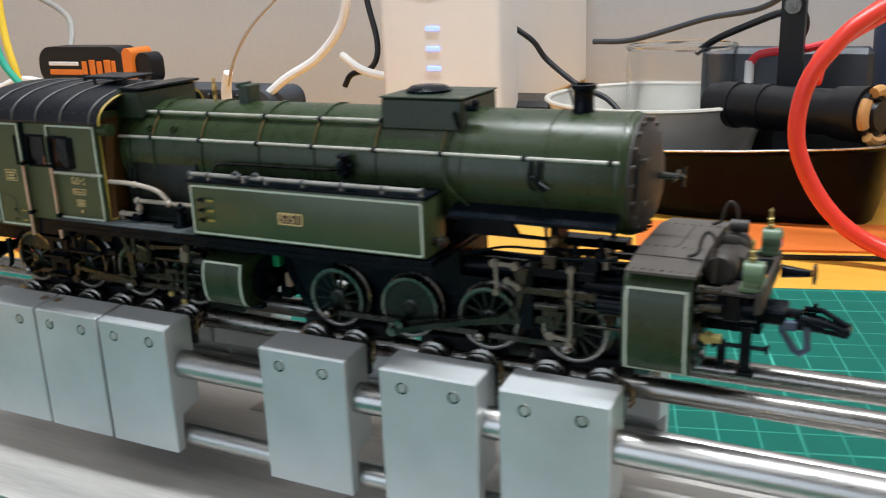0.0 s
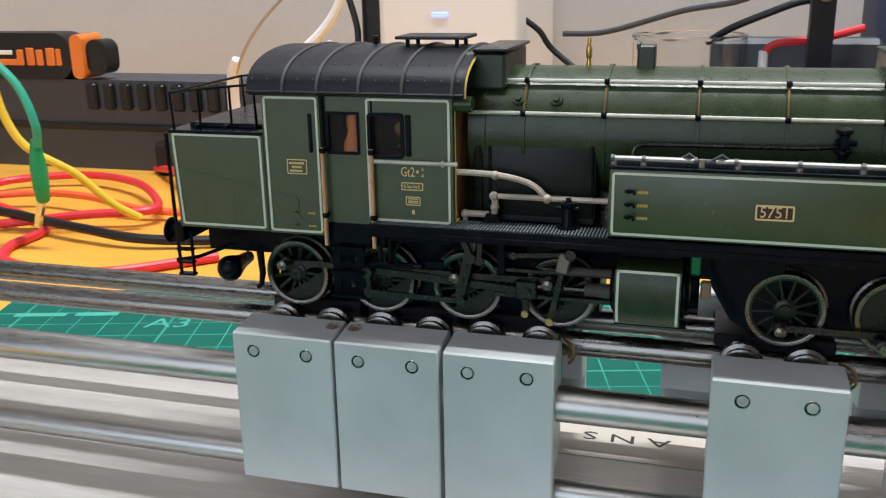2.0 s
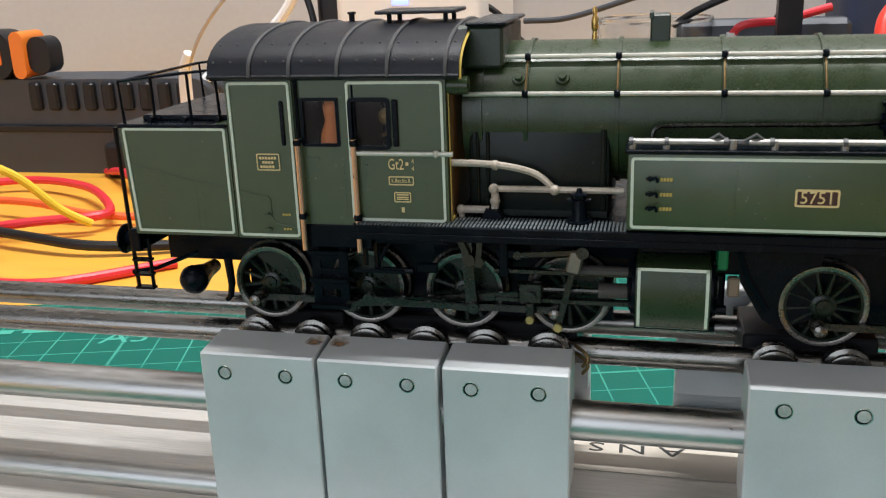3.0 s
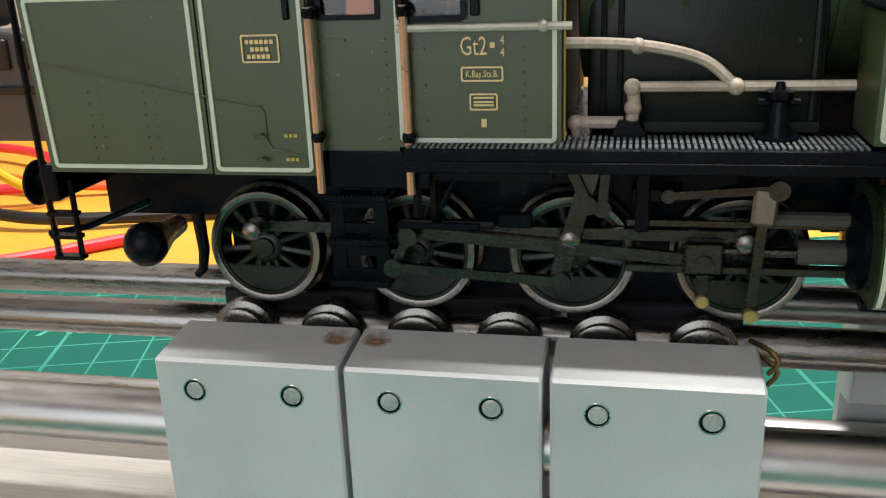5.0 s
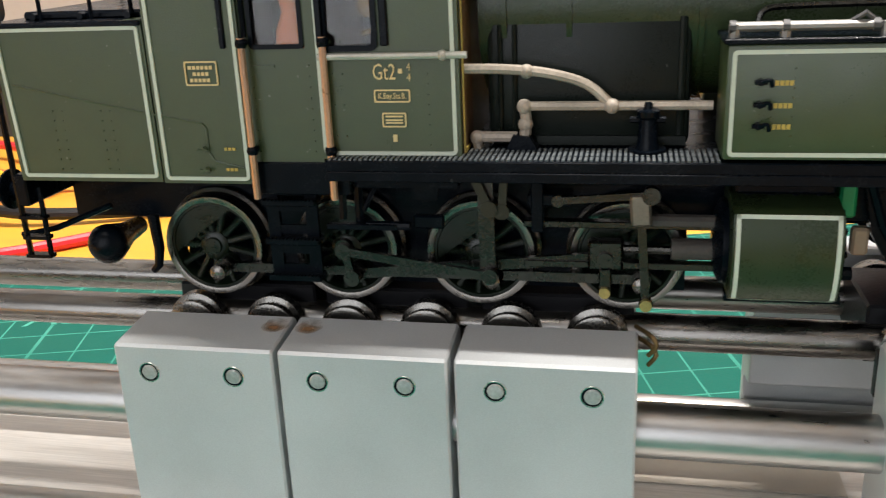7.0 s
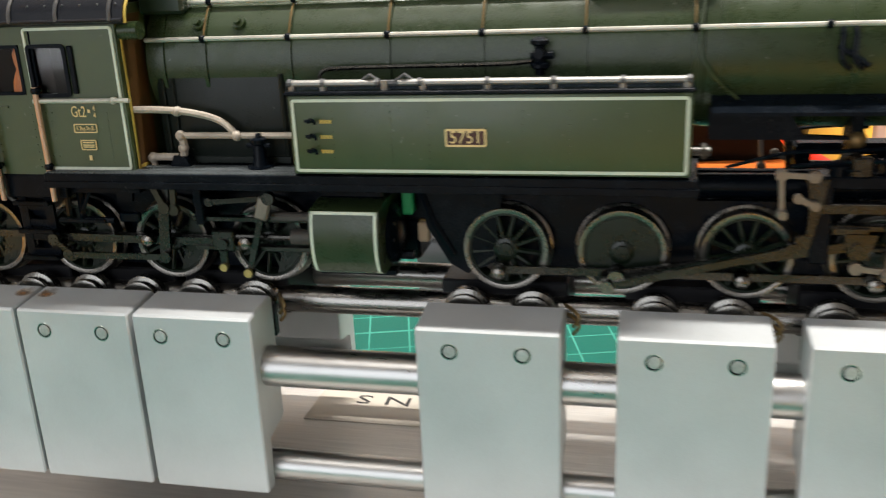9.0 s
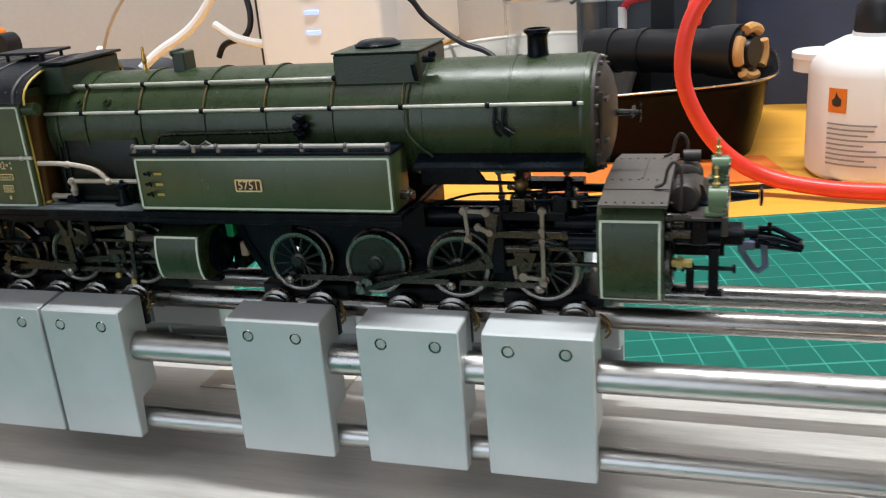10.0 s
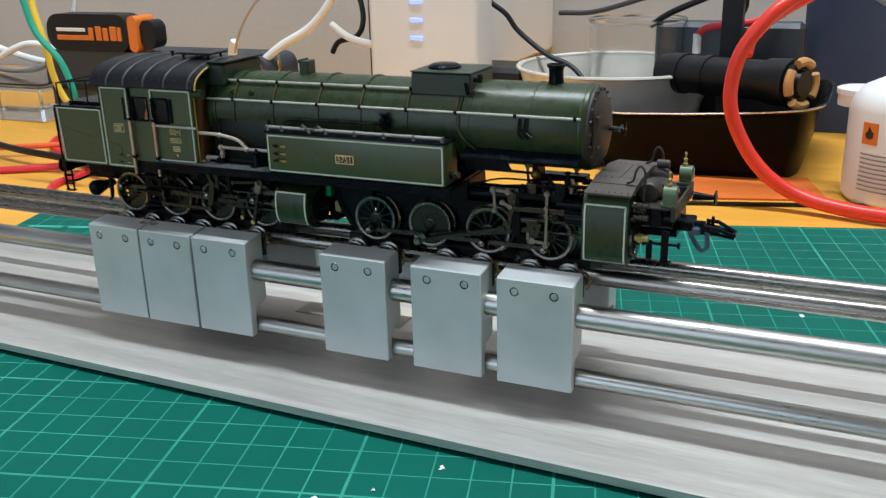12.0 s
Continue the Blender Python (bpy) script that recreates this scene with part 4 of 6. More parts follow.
        part("cab_step", b, BLACK, loco, "black two-tread cab step")


def bunker():
    b = B()
    prism(b, [(-91.6, 58.0), (-73.2, 58.0), (-73.2, 76.6), (-92.4, 75.8)], "y", -15.8, 15.8)
    bk = part("bunker", b, GREEN2, loco, "dark green coal bunker")

    def sk(x, z):
        return (x - 0.045 * (z - 58.5) * (-73.6 - x) / 18 * 1.0, z)
    for s in (-1, 1):
        b = B()
        border(b, -91.0, -73.6, 58.5, 75.9, 0.42, 0.5, s * 16.0, s * 15.7, sk)
        part("lining", b, LINE, bk, "pale green lining")
        b = B()
        for x in (-86.0, -79.8):
            rivets(b, [(x, s * 15.8, 59.5 + k * 1.15) for k in range(7)], 0.13, (0, s, 0))
            rivets(b, [(x + 1.2, s * 15.8, 59.5 + k * 1.15) for k in range(7)], 0.09, (0, s, 0))
        tagged(part("rivet_row", b, GREEN2, bk), kind="stuff")
        b = B()
        tube(b, [(-90.4, s * 15.85, 69.4), (-82, s * 15.85, 67.7), (-72.8, s * 15.85, 65.9), (-67.3, s * 15.85, 64.9), (-66.9, s * 15.85, 64.4), (-66.9, s * 15.85, 61.6), (-66.3, s * 15.85, 60.6), (-62.8, s * 15.85, 59.8)], 0.13, 6)
        for z in (59.6, 62.0):
            rod(b, (-67.4, s * 15.8, z), (-67.4, s * 16.5, z), 0.3, 6)
            rod(b, (-68.0, s * 16.4, z), (-66.8, s * 16.4, z), 0.18, 6)
        part("brake_pipe", b, GREEN2, bk)
    b = B()
    box(b, -92.6, -73.2, -16.2, 16.2, 75.9, 76.5, 0.2)
    box(b, -90.0, -74.5, -12.6, 12.6, 76.4, 77.4, 0.3)
    for x in (-88, -82, -76):
        rod(b, (x, -13.6, 76.9), (x, -12.2, 76.9), 0.45, 6)
    part("bunker_lid", b, BLACK, bk)
    b = B()
    loop = [(-92.6, -13.5, 76.2), (-92.9, -13.5, 83.0), (-84, -13.5, 84.0), (-75.6, -13.5, 84.8), (-75.4, -13.5, 77.0)]
    for y in (-13.5, 13.5):
        tube(b, [(x, y, z) for x, _, z in loop], 0.28, 6)
        rod(b, (-87.0, y, 76.6), (-87.0, y, 83.6), 0.24, 6)
        rod(b, (-80.5, y, 76.6), (-80.5, y, 84.3), 0.24, 6)
    rod(b, (-92.9, -13.5, 83.0), (-92.9, 13.5, 83.0), 0.28, 6)
    part("coal_rail", b, BLACK, bk, "thin black coal rail")
    # rear frame, buffers, steps
    b = B()
    box(b, -93.2, -91.6, -15.6, 15.6, 54.6, 58.6, 0.2)
    bb = part("rear_buffer_beam", b, BLACK, loco)
    for y in (-11.5, 11.5):
        b = B()
        rod(b, (-93.2, y, 55.6), (-97.0, y, 55.6), 1.6, 14, 1.1)
        lathe(b, [(2.3, 0), (2.6, 0.25), (2.6, 0.55), (1.4, 0.8)], (-97.2, y, 55.6), "x", 20)
        part("buffer", b, BLACK, bb)
    b = B()
    tube(b, [(-93.4, -15.2, 75.8), (-93.2, -15.2, 58), (-93.0, -15.2, 48.0)], 0.36, 6)
    rod(b, (-90.2, -15.2, 48.0), (-90.2, -15.2, 57), 0.32, 6)
    for z in (48.2, 50.6, 53.2):
        box(b, -93.3, -89.9, -15.8, -14.6, z - 0.22, z + 0.22)
    tube(b, [(-94.6, -14.0, 50.4), (-90, -13.6, 51.2), (-83, -12.0, 53.8)], 0.4, 6)
    part("rear_step", b, BLACK, bb)
    b = B()
    lathe(b, [(0.4, -0.6), (1.5, -0.3), (2.3, 0.4), (2.6, 1.2), (2.5, 1.9), (1.5, 5.5), (1.2, 9.0)], (-84.8, -12.6, 48.4), "y", 24)
    part("air_tank", b, BLACK, loco, "round black air tank")
    b = B()
    tube(b, [(-77.8, -11.5, 52.5), (-77.4, -11.8, 48.2), (-77.8, -11.8, 46.0), (-78.6, -11.8, 45.2)], 0.75, 8, 0.6)
    part("guard_iron", b, BLACK, loco)


def wheelset(x, disc, static, pin_angle, weight=True):
    at = (x, 0, AZ)
    b = B()
    rod(b, (0, -9.6, 0), (0, 9.6, 0), 1.3, 12)
    axle = part("wheelset", b, BLACK, loco, "pair of green spoked wheels with steel tyres", at=at)
    ORIGIN[axle.name] = Vector((0, 0, 0))
    q = 90
    for s in (-1, 1):
        turn = 0 if s < 0 else q

        def put(name, bm, mat, label=""):
            bmesh.ops.transform(bm, matrix=Matrix.Rotation(radians(-turn), 4, "Y") , verts=bm.verts[:])
            me = finish(bm, mat, name)
            o = new(name, me)
            o.parent = axle
            if label:
                tagged(o, label)
            return o
        f = s * 9.7
        # tyre with flange
        b = B()
        prof = [(5.75, 0.05), (5.75, -0.1), (5.9, -0.15), (6.45, -0.15), (6.5, 0.0), (6.62, 2.0), (7.05, 2.25), (7.1, 2.6), (6.8, 2.8), (5.4, 2.8)]
        lathe(b, prof, (0, f, 0), "y", 48, -s)
        # open the two end caps of the turned ring
        caps = [fc for fc in b.faces if len(fc.verts) > 4]
        bmesh.ops.delete(b, geom=caps, context="FACES_ONLY")
        put("tyre", b, RIM, "worn steel tyre")
        b = B()
        lathe(b, [(5.8, 0.25), (5.7, 0.05), (5.4, 0.05), (5.1, 0.9), (5.1, 2.4), (5.6, 2.5)], (0, f, 0), "y", 40, -s)
        caps = [fc for fc in b.faces if len(fc.verts) > 4]
        bmesh.ops.delete(b, geom=caps, context="FACES_ONLY")
        for k in range(13):
            a = 2 * math.pi * (k + 0.5) / 13
            d = Vector((math.cos(a), 0, math.sin(a)))
            sp = B()
            rod(sp, Vector((0, s * 9.0, 0)) + d * 1.2, Vector((0, s * 9.1, 0)) + d * 5.3, 0.46, 6, 0.36)
            put("spoke", sp, WHEELGREEN)
        lathe(b, [(1.9, -0.8), (1.9, 0.2), (1.6, 0.4), (1.15, 0.45), (1.05, 0.75), (0.3, 0.8)], (0, s * 9.3, 0), "y", 18, s)
        # crank boss
        rod(b, (CRANK, s * 8.6, 0), (CRANK, s * 9.8, 0), 1.15, 14)
        put("wheel_centre", b, WHEELGREEN, "dark green spoked wheel centre")
        # counterweight opposite the pin
        half = 64
        pts = []
        if disc:
            for k in range(40):
                a = 2 * math.pi * k / 40
                pts.append((5.3 * math.cos(a), 5.3 * math.sin(a)))
        else:
            n = 18
            for k in range(n + 1):
                a = radians(180 - half + 2 * half * k / n)
                pts.append((5.3 * math.cos(a), 5.3 * math.sin(a)))
            for k in range(1, 8):
                t = k / 8
                ang = radians(180 + half - 2 * half * t)
                w = 2.35
                pts.append((-w + (5.3 * math.cos(radians(180 + half)) + w) * abs(2 * t - 1), 5.3 * math.sin(radians(180 + half)) * (1 - 2 * t)))
        b = B()
        prism(b, pts, "y", *sorted((s * 9.0, s * 9.5)))
        if not weight:
            b.free()
            b = None
        if b:
            put("counterweight", b, WHEELGREEN, "dark green counterweight")
        b = B()
        rod(b, (CRANK, s * 9.6, 0), (CRANK, s * 12.9, 0), 0.75, 12)
        lathe(b, [(1.0, -0.3), (1.0, 0.3), (0.6, 0.55), (0.2, 0.6)], (CRANK, s * 12.9, 0), "y", 12, s)
        put("crank_pin", b, RIM, "steel crank pin")
    if static:
        axle.matrix_basis = axle.matrix_basis @ pose(0, 0, 0, 0, -pin_angle, 0)
    return axle


def bar(bm, a, b, w, y0, y1, eye=None):
    """A flat connecting bar in the (x, z) plane from a to b, with round eyes."""
    a, b = Vector((a[0], 0, a[1])), Vector((b[0], 0, b[1]))
    d = (b - a).normalized()
    n = Vector((-d.z, 0, d.x)) * w / 2
    prism(bm, [((p.x), (p.z)) for p in (a + n, b + n, b - n, a - n)], "y", y0, y1)
    r = eye if eye else w * 0.75
    for p in (a, b):
        rod(bm, (p.x, y0 - 0.12, p.z), (p.x, y1 + 0.12, p.z), r, 14)
    return bm


def rear_gear_parts():
    """Rods of the rear engine unit, near side and far side; each is keyed further down."""
    out = {}
    for s in (-1, 1):
        y = [s * v for v in (10.3, 11.0)]
        b = B()
        for x0, x1 in zip(AX_REAR, AX_REAR[1:]):
            bar(b, (x0 - AX_REAR[0], 0), (x1 - AX_REAR[0], 0), 1.15, *sorted(y), 1.15)
        out["coupling", s] = part("coupling_rod", b, RODSTEEL, loco, "dark steel coupling rod", at=(AX_REAR[0], 0, AZ))
        b = B()
        bar(b, (0, 0), (30.0, 0), 1.25, *sorted((s * 11.3, s * 12.0)), 1.2)
        out["main", s] = part("main_rod", b, RODSTEEL, loco, "dark steel main rod", at=(AX_REAR[1], 0, AZ))
        b = B()
        bar(b, (0, 0), (17.6, 0.9), 1.0, *sorted((s * 13.5, s * 14.1)), 0.95)
        out["eccentric", s] = part("eccentric_rod", b, RODSTEEL, loco, "dark steel eccentric rod", at=(AX_REAR[1], 0, AZ))
        b = B()
        bar(b, (0, 0), (4.0, 0), 0.9, *sorted((s * 12.9, s * 13.6)), 1.0)
        out["return", s] = part("return_crank", b, RODSTEEL, loco, "steel return crank", at=(AX_REAR[1], 0, AZ))
        b = B()
        box(b, -2.0, 2.0, *sorted((s * 10.9, s * 12.6)), -1.4, 2.2, 0.3)
        rod(b, (0, s * 12.4, 0), (0, s * 13.1, 0), 0.9, 12)
        rod(b, (1.5, s * 11.6, 1.0), (16.5, s * 11.6, 1.0), 0.5, 8)
        box(b, -0.7, 0.7, *sorted((s * 12.4, s * 13.0)), -4.2, -1.0, 0.15)
        out["crosshead", s] = part("crosshead", b, RODSTEEL, loco, "dark steel crosshead with piston rod", at=(-23.6, 0, AZ + 0.6))
        b = B()
        bar(b, (0, 0), (0, -11.5), 0.95, *sorted((s * 13.2, s * 13.8)), 0.8)
        out["lever", s] = part("combination_lever", b, RODSTEEL, loco, "dark steel combination lever", at=(-18.5, 0, AZ + 7.3))
        b = B()
        box(b, -1.15, 1.15, *sorted((s * 13.1, s * 14.1)), -2.3, 1.5, 0.3)
        part("lever_head", b, GEARPALE, out["lever", s], "pale forked lever head", at=(-18.5, 0, AZ + 7.3))
        b = B()
        rod(b, (0, s * 13.9, -11.5), (0, s * 14.5, -11.5), 0.7, 14)
        part("lever_pin", b, DULLBRASS, out["lever", s], "brass lever pin", at=(-18.5, 0, AZ + 7.3))
        b = B()
        rod(b, (0, s * 12.9, -3.8), (0, s * 13.5, -3.8), 0.65, 14)
        part("crosshead_pin", b, DULLBRASS, out["crosshead", s], "brass union pin", at=(-23.6, 0, AZ + 0.6))
        b = B()
        pts = [(0.6 * math.sin(radians(a)) * 6 + (0.8 if k == 0 else -0.8), -9.0 + 12.0 * i / 8) for k in (0, 1) for i, a in (list(enumerate(range(-40, 50, 10)))[:: 1 if k == 0 else -1])]
        prism(b, [(p[0] * 0.25 + (0.7 if i < 9 else -0.7), p[1]) for i, p in enumerate(pts)], "y", *sorted((s * 12.6, s * 13.3)))
        out["link", s] = part("expansion_link", b, RODSTEEL, loco, "curved steel expansion link", at=(-36.0, 0, AZ + 7.5))
    return out


def rear_underframe():
    b = B()
    box(b, -92, 3.5, -6.4, 6.4, 50.5, 60.0)
    box(b, -77, -13, -5.6, 5.6, 42.2, 51)
    part("rear_frame", b, BLACK, loco, "black rear engine frame")
    for s in (-1, 1):
        ys = lambda a, c: sorted((s * a, s * c))
        b = B()
        for z in (52.4, 47.6):
            box(b, -31.5, -9.5, *ys(10.9, 12.3), z - 0.4, z + 0.4, 0.1)
        part("slide_bar", b, RODSTEEL, loco, "dark steel slide bar")
        b = B()
        box(b, -30.6, -29.2, *ys(7.5, 13.0), 51.6, 59.8, 0.15)
        box(b, -31, -26.0, *ys(9.5, 12.6), 54.6, 56.0, 0.15)
        part("bar_bracket", b, BLACK, loco)
        # brackets, pipes and brake gear under the board
        b = B()
        prism(b, [(-44.8, 59.8), (-40.6, 59.8), (-41.4, 55.2), (-43.9, 55.2)], "y", *ys(12.2, 12.8))
        bmesh.ops.inset_region(b, faces=[f for f in b.faces if abs(f.normal.y) > 0.9], thickness=0.55, depth=-0.25)
        tube(b, smooth_path([(-50.0, s * 13.4, 54.0), (-48.5, s * 13.4, 56.8), (-46.8, s * 13.4, 58.6), (-44.5, s * 13.4, 58.6)], 4), 0.32, 6)
        tube(b, [(-52.5, s * 13.6, 53.0), (-52.3, s * 13.6, 59.8)], 0.5, 6)
        tube(b, [(-50.8, s * 12.6, 52.4), (-50.8, s * 12.6, 59.8)], 0.6, 6)
        box(b, -54.5, -46.0, *ys(13.2, 14.2), 51.8, 52.5, 0.1)
        box(b, -44.4, -40.8, *ys(11.6, 12.6), 51.6, 53.2, 0.2)
        rod(b, (-49.8, s * 13.4, 52.2), (-44.6, s * 13.4, 52.2), 0.55, 8)
        part("brake_rigging", b, BLACK, loco)
        b = B()
        bar(b, (-27.5, 55.6), (-17.4, 56.4), 0.8, *ys(13.4, 13.9), 0.7)
        rod(b, (-17.4, s * 13.2, 56.4), (-17.4, s * 14.4, 56.4), 1.0, 12)
        part("radius_bar", b, RODSTEEL, loco, "dark steel radius bar")
        b = B()
        bar(b, (-37.6, 60.0), (-35.2, 54.6), 1.0, *ys(13.6, 14.2), 0.95)
        bar(b, (-33.4, 59.6), (-33.8, 54.2), 0.9, *ys(13.2, 13.8), 0.9)
        part("link_hanger", b, surface("olive_brass", (0.035, 0.031, 0.018), 0.45, metal=0.5, var=0.2) if s < 0 else RODSTEEL, loco, "dull brass link hanger")
        b = B()
        rod(b, (-18.0, s * 11.6, 52.8), (-9.0, s * 11.6, 52.8), 0.85, 10)
        rod(b, (-15.0, s * 11.6, 49.6), (-8.6, s * 11.6, 49.6), 1.25, 12)
        part("valve_spindle", b, SADDLE if s < 0 else RODSTEEL, loco, "dull brown valve spindle")
        # cylinder: a rounded jacket with pale border
        b = B()
        prof = [(s * y, z) for y, z in ((16.9, 45.9), (18.2, 46.6), (18.9, 48.0), (19.25, 49.6), (19.35, 51.4), (19.25, 53.2), (18.95, 54.7), (18.5, 55.9), (15.1, 56.6), (7.0, 56.8), (7.0, 45.8))]
        prism(b, prof, "x", -9.2, 1.5)
        cy = part("rear_cylinder", b, GREEN, loco, "dark green high-pressure cylinder with pale border")
        rear_face(prof, s, -9.2, 1.5, cy)
        b = B()
        lathe(b, [(4.6, -0.8), (4.8, 0), (4.8, 0.6), (3.6, 1.2), (1.2, 1.5)], (1.5, s * 11.2, 50.6), "x", 24)
        lathe(b, [(4.6, -0.8), (4.8, 0), (4.8, 0.6), (3.6, 1.2), (1.2, 1.5)], (-9.2, s * 11.2, 50.6), "x", 24, -1)
        for k in range(10):
            a = 2 * math.pi * k / 10
            rod(b, (2.0, s * 11.2 + 4.0 * math.cos(a), 50.6 + 4.0 * math.sin(a)), (2.7, s * 11.2 + 4.0 * math.cos(a), 50.6 + 4.0 * math.sin(a)), 0.35, 6)
        part("cylinder_cover", b, BLACK, cy)
        b = B()
        box(b, -8.8, 1.2, *ys(6.6, 14.6), 56.9, 59.8, 0.3)
        for x in (-7.4, -5.0, -2.6, -0.2):
            rod(b, (x, s * 13.4, 56.6), (x, s * 13.4, 57.6), 0.45, 8)
        part("cylinder_saddle", b, BLACK, cy)
        b = B()
        rod(b, (2.0, s * 10.5, 46.8), (4.4, s * 10.5, 46.8), 0.8, 8)
        box(b, -9.4, 2.6, *ys(13, 15), 44.9, 45.7)
        part("drain_cock", b, BLACK, cy)


def rear_face(prof, s, x0, x1, cy):
    """Pale lining that follows a cylinder jacket's outer curve."""
    path = [Vector((0, y, z)) for y, z in prof if abs(y) > 15.2]
    w = 0.45

    def ribbon(bm, xa, xb, pts):
        vs = []
        for p in pts:
            q = Vector((0, p.y + s * 0.08, p.z + 0.02))
            vs.append((bm.verts.new((xa, q.y, q.z)), bm.verts.new((xb, q.y, q.z)), bm.verts.new((xb, p.y - s * 0.15, p.z)), bm.verts.new((xa, p.y - s * 0.15, p.z))))
        for a, c in zip(vs, vs[1:]):
            for i in range(4):
                bm.faces.new((a[i], a[(i + 1) % 4], c[(i + 1) % 4], c[i]))
        bm.faces.new(vs[0])
        bm.faces.new(vs[-1][::-1])
    b = B()
    ribbon(b, x0 + 0.25, x0 + 0.25 + w, path)
    ribbon(b, x1 - 0.25 - w, x1 - 0.25, path)
    for e0, e1 in ((path[0], path[1]), (path[-1], path[-2])):
        d = (e1 - e0).normalized() * w
        ribbon(b, x0 + 0.25, x1 - 0.25, [e0, e0 + d])
    part("lining", b, LINE, cy, "pale green lining")


def front_unit():
    PIN = 256
    b = B()
    box(b, 8.0, 46.5, -6.4, 6.4, 50.5, 60.4)
    box(b, 46.5, 81.0, -6.4, 6.4, 50.5, 54.6)
    box(b, 81.0, 104.0, -6.4, 6.4, 50.5, 60.4)
    box(b, 19, 78, -5.6, 5.6, 42.2, 51)
    part("front_frame", b, BLACK, loco, "black front engine frame")
    for s in (-1, 1):
        ys = lambda a, c: sorted((s * a, s * c))
        # plate behind the wheels, cut round them, with a ribbed bracket at its rear
        b = B()
        box(b, 9.0, 46.5, *ys(6.6, 7.0), 53.0, 60.0)
        box(b, 46.5, 80.0, *ys(6.6, 7.0), 53.0, 55.2)
        prism(b, [(4.6, 59.8), (19.0, 59.8), (17.4, 52), (17.0, 45.6), (12.5, 43.6), (9.8, 45.2), (6.4, 51.0)], "y", *ys(7.0, 9.4))
        rod(b, (11.0, s * 9.3, 57.0), (11.0, s * 9.7, 57.0), 2.0, 20)
        tube(b, [(5.2, s * 9.6, 58.5), (7.4, s * 9.6, 52.0), (10.6, s * 9.6, 46.6)], 0.5, 6)
        rivets(b, [(6.0 + 0.5 * k, s * 9.4, 58.4 - 1.3 * k) for k in range(9)], 0.18, (0, s, 0))
        rivets(b, [(15.8, s * 9.4, 58.4 - 1.3 * k) for k in range(9)], 0.18, (0, s, 0))
        part("frame_bracket", b, BLACK, loco)
        c = Vector((CRANK * math.cos(radians(PIN)), 0, CRANK * math.sin(radians(PIN))))
        b = B()
        for x0, x1 in zip(AX_FRONT, AX_FRONT[1:]):
            bar(b, (x0 + c.x, AZ + c.z), (x1 + c.x, AZ + c.z), 1.15, *ys(10.3, 11.0), 1.15)
        part("coupling_rod", b, RODSTEEL, loco, "dark steel coupling rod")
        b = B()
        bar(b, (AX_FRONT[1] + c.x, AZ + c.z), (67.6, 50.4), 1.35, *ys(11.3, 12.0), 1.25)
        part("main_rod", b, RODSTEEL, loco, "dark steel main rod")
        e = (AX_FRONT[1] - 2.0, AZ - 3.9)
        b = B()
        bar(b, (AX_FRONT[1] + c.x, AZ + c.z), e, 1.0, *ys(12.9, 13.5), 1.2)
        rod(b, (e[0], s * 12.8, e[1]), (e[0], s * 14.4, e[1]), 0.95, 12)
        part("return_crank", b, RIM, loco, "steel return crank")
        b = B()
        bar(b, e, (59.2, 50.2), 1.05, *ys(13.5, 14.1), 1.0)
        part("eccentric_rod", b, RODSTEEL, loco, "dark steel eccentric rod")
        b = B()
        pts = [(61.6 + 1.0 * math.sin(radians(a)) + 0.75 * t, 55.2 + 5.0 * math.sin(radians(a * 1.0))) for t in (1,) for a in range(-80, 81, 20)]
        pts += [(60.1 + 0.9 * math.cos(radians(a)) , 55.2 + 5.0 * math.sin(radians(a))) for a in range(80, -81, -20)]
        prism(b, pts, "y", *ys(12.6, 13.4))
        bar(b, (60.4, 51.5), (59.2, 50.2), 1.0, *ys(13.0, 13.6), 0.9)
        part("expansion_link", b, RODSTEEL, loco, "curved steel expansion link")
        b = B()
        bar(b, (57.0, 61.0), (61.2, 60.8), 0.75, *ys(13.9, 14.5), 0.85)
        bar(b, (57.0, 61.0), (57.4, 55.4), 0.7, *ys(13.4, 14.0), 0.75)
        bar(b, (59.4, 57.6), (61.6, 56.6), 0.8, *ys(13.5, 14.1), 0.7)
        for p in ((57.0, 61.0), (61.2, 60.8), (57.4, 55.4)):
            rod(b, (p[0], s * 13.2, p[1]), (p[0], s * 14.9, p[1]), 0.62, 12)
        part("lifting_link", b, GEARPALE, loco, "pale steel lifting link")
        b = B()
        bar(b, (62.2, 56.0), (75.6, 56.0), 1.2, *ys(12.6, 13.2), 0.8)
        part("radius_bar", b, RODSTEEL, loco, "dark steel radius bar")
        b = B()
        bar(b, (71.8, 61.0), (71.6, 46.8), 0.75, *ys(13.4, 14.0), 0.8)
        bar(b, (71.7, 47.2), (67.6, 47.6), 0.8, *ys(12.8, 13.4), 0.9)
        for z in (61.0, 57.2, 55.2, 46.8):
            rod(b, (71.7, s * 13.2, z), (71.7, s * 14.5, z), 0.6, 10)
        part("combination_lever", b, GEARPALE, loco, "pale steel combination lever")
        b = B()
        box(b, 63.8, 82.5, *ys(10.9, 12.3), 52.6, 53.5, 0.12)
        box(b, 64.2, 69.0, *ys(11.4, 12.8), 52.2, 53.2, 0.12)
        box(b, 66.0, 82.5, *ys(10.9, 12.0), 49.6, 50.2, 0.12)
        part("slide_bar", b, RODSTEEL, loco, "dark steel slide bar")
        b = B()
        prism(b, [(65.8, 52.4), (70.2, 52.4), (69.6, 50.6), (69.0, 48.8), (66.8, 48.8), (66.2, 50.6)], "y", *ys(11.2, 13.0))
        rod(b, (67.6, s * 12.8, 50.4), (67.6, s * 13.5, 50.4), 0.8, 12)
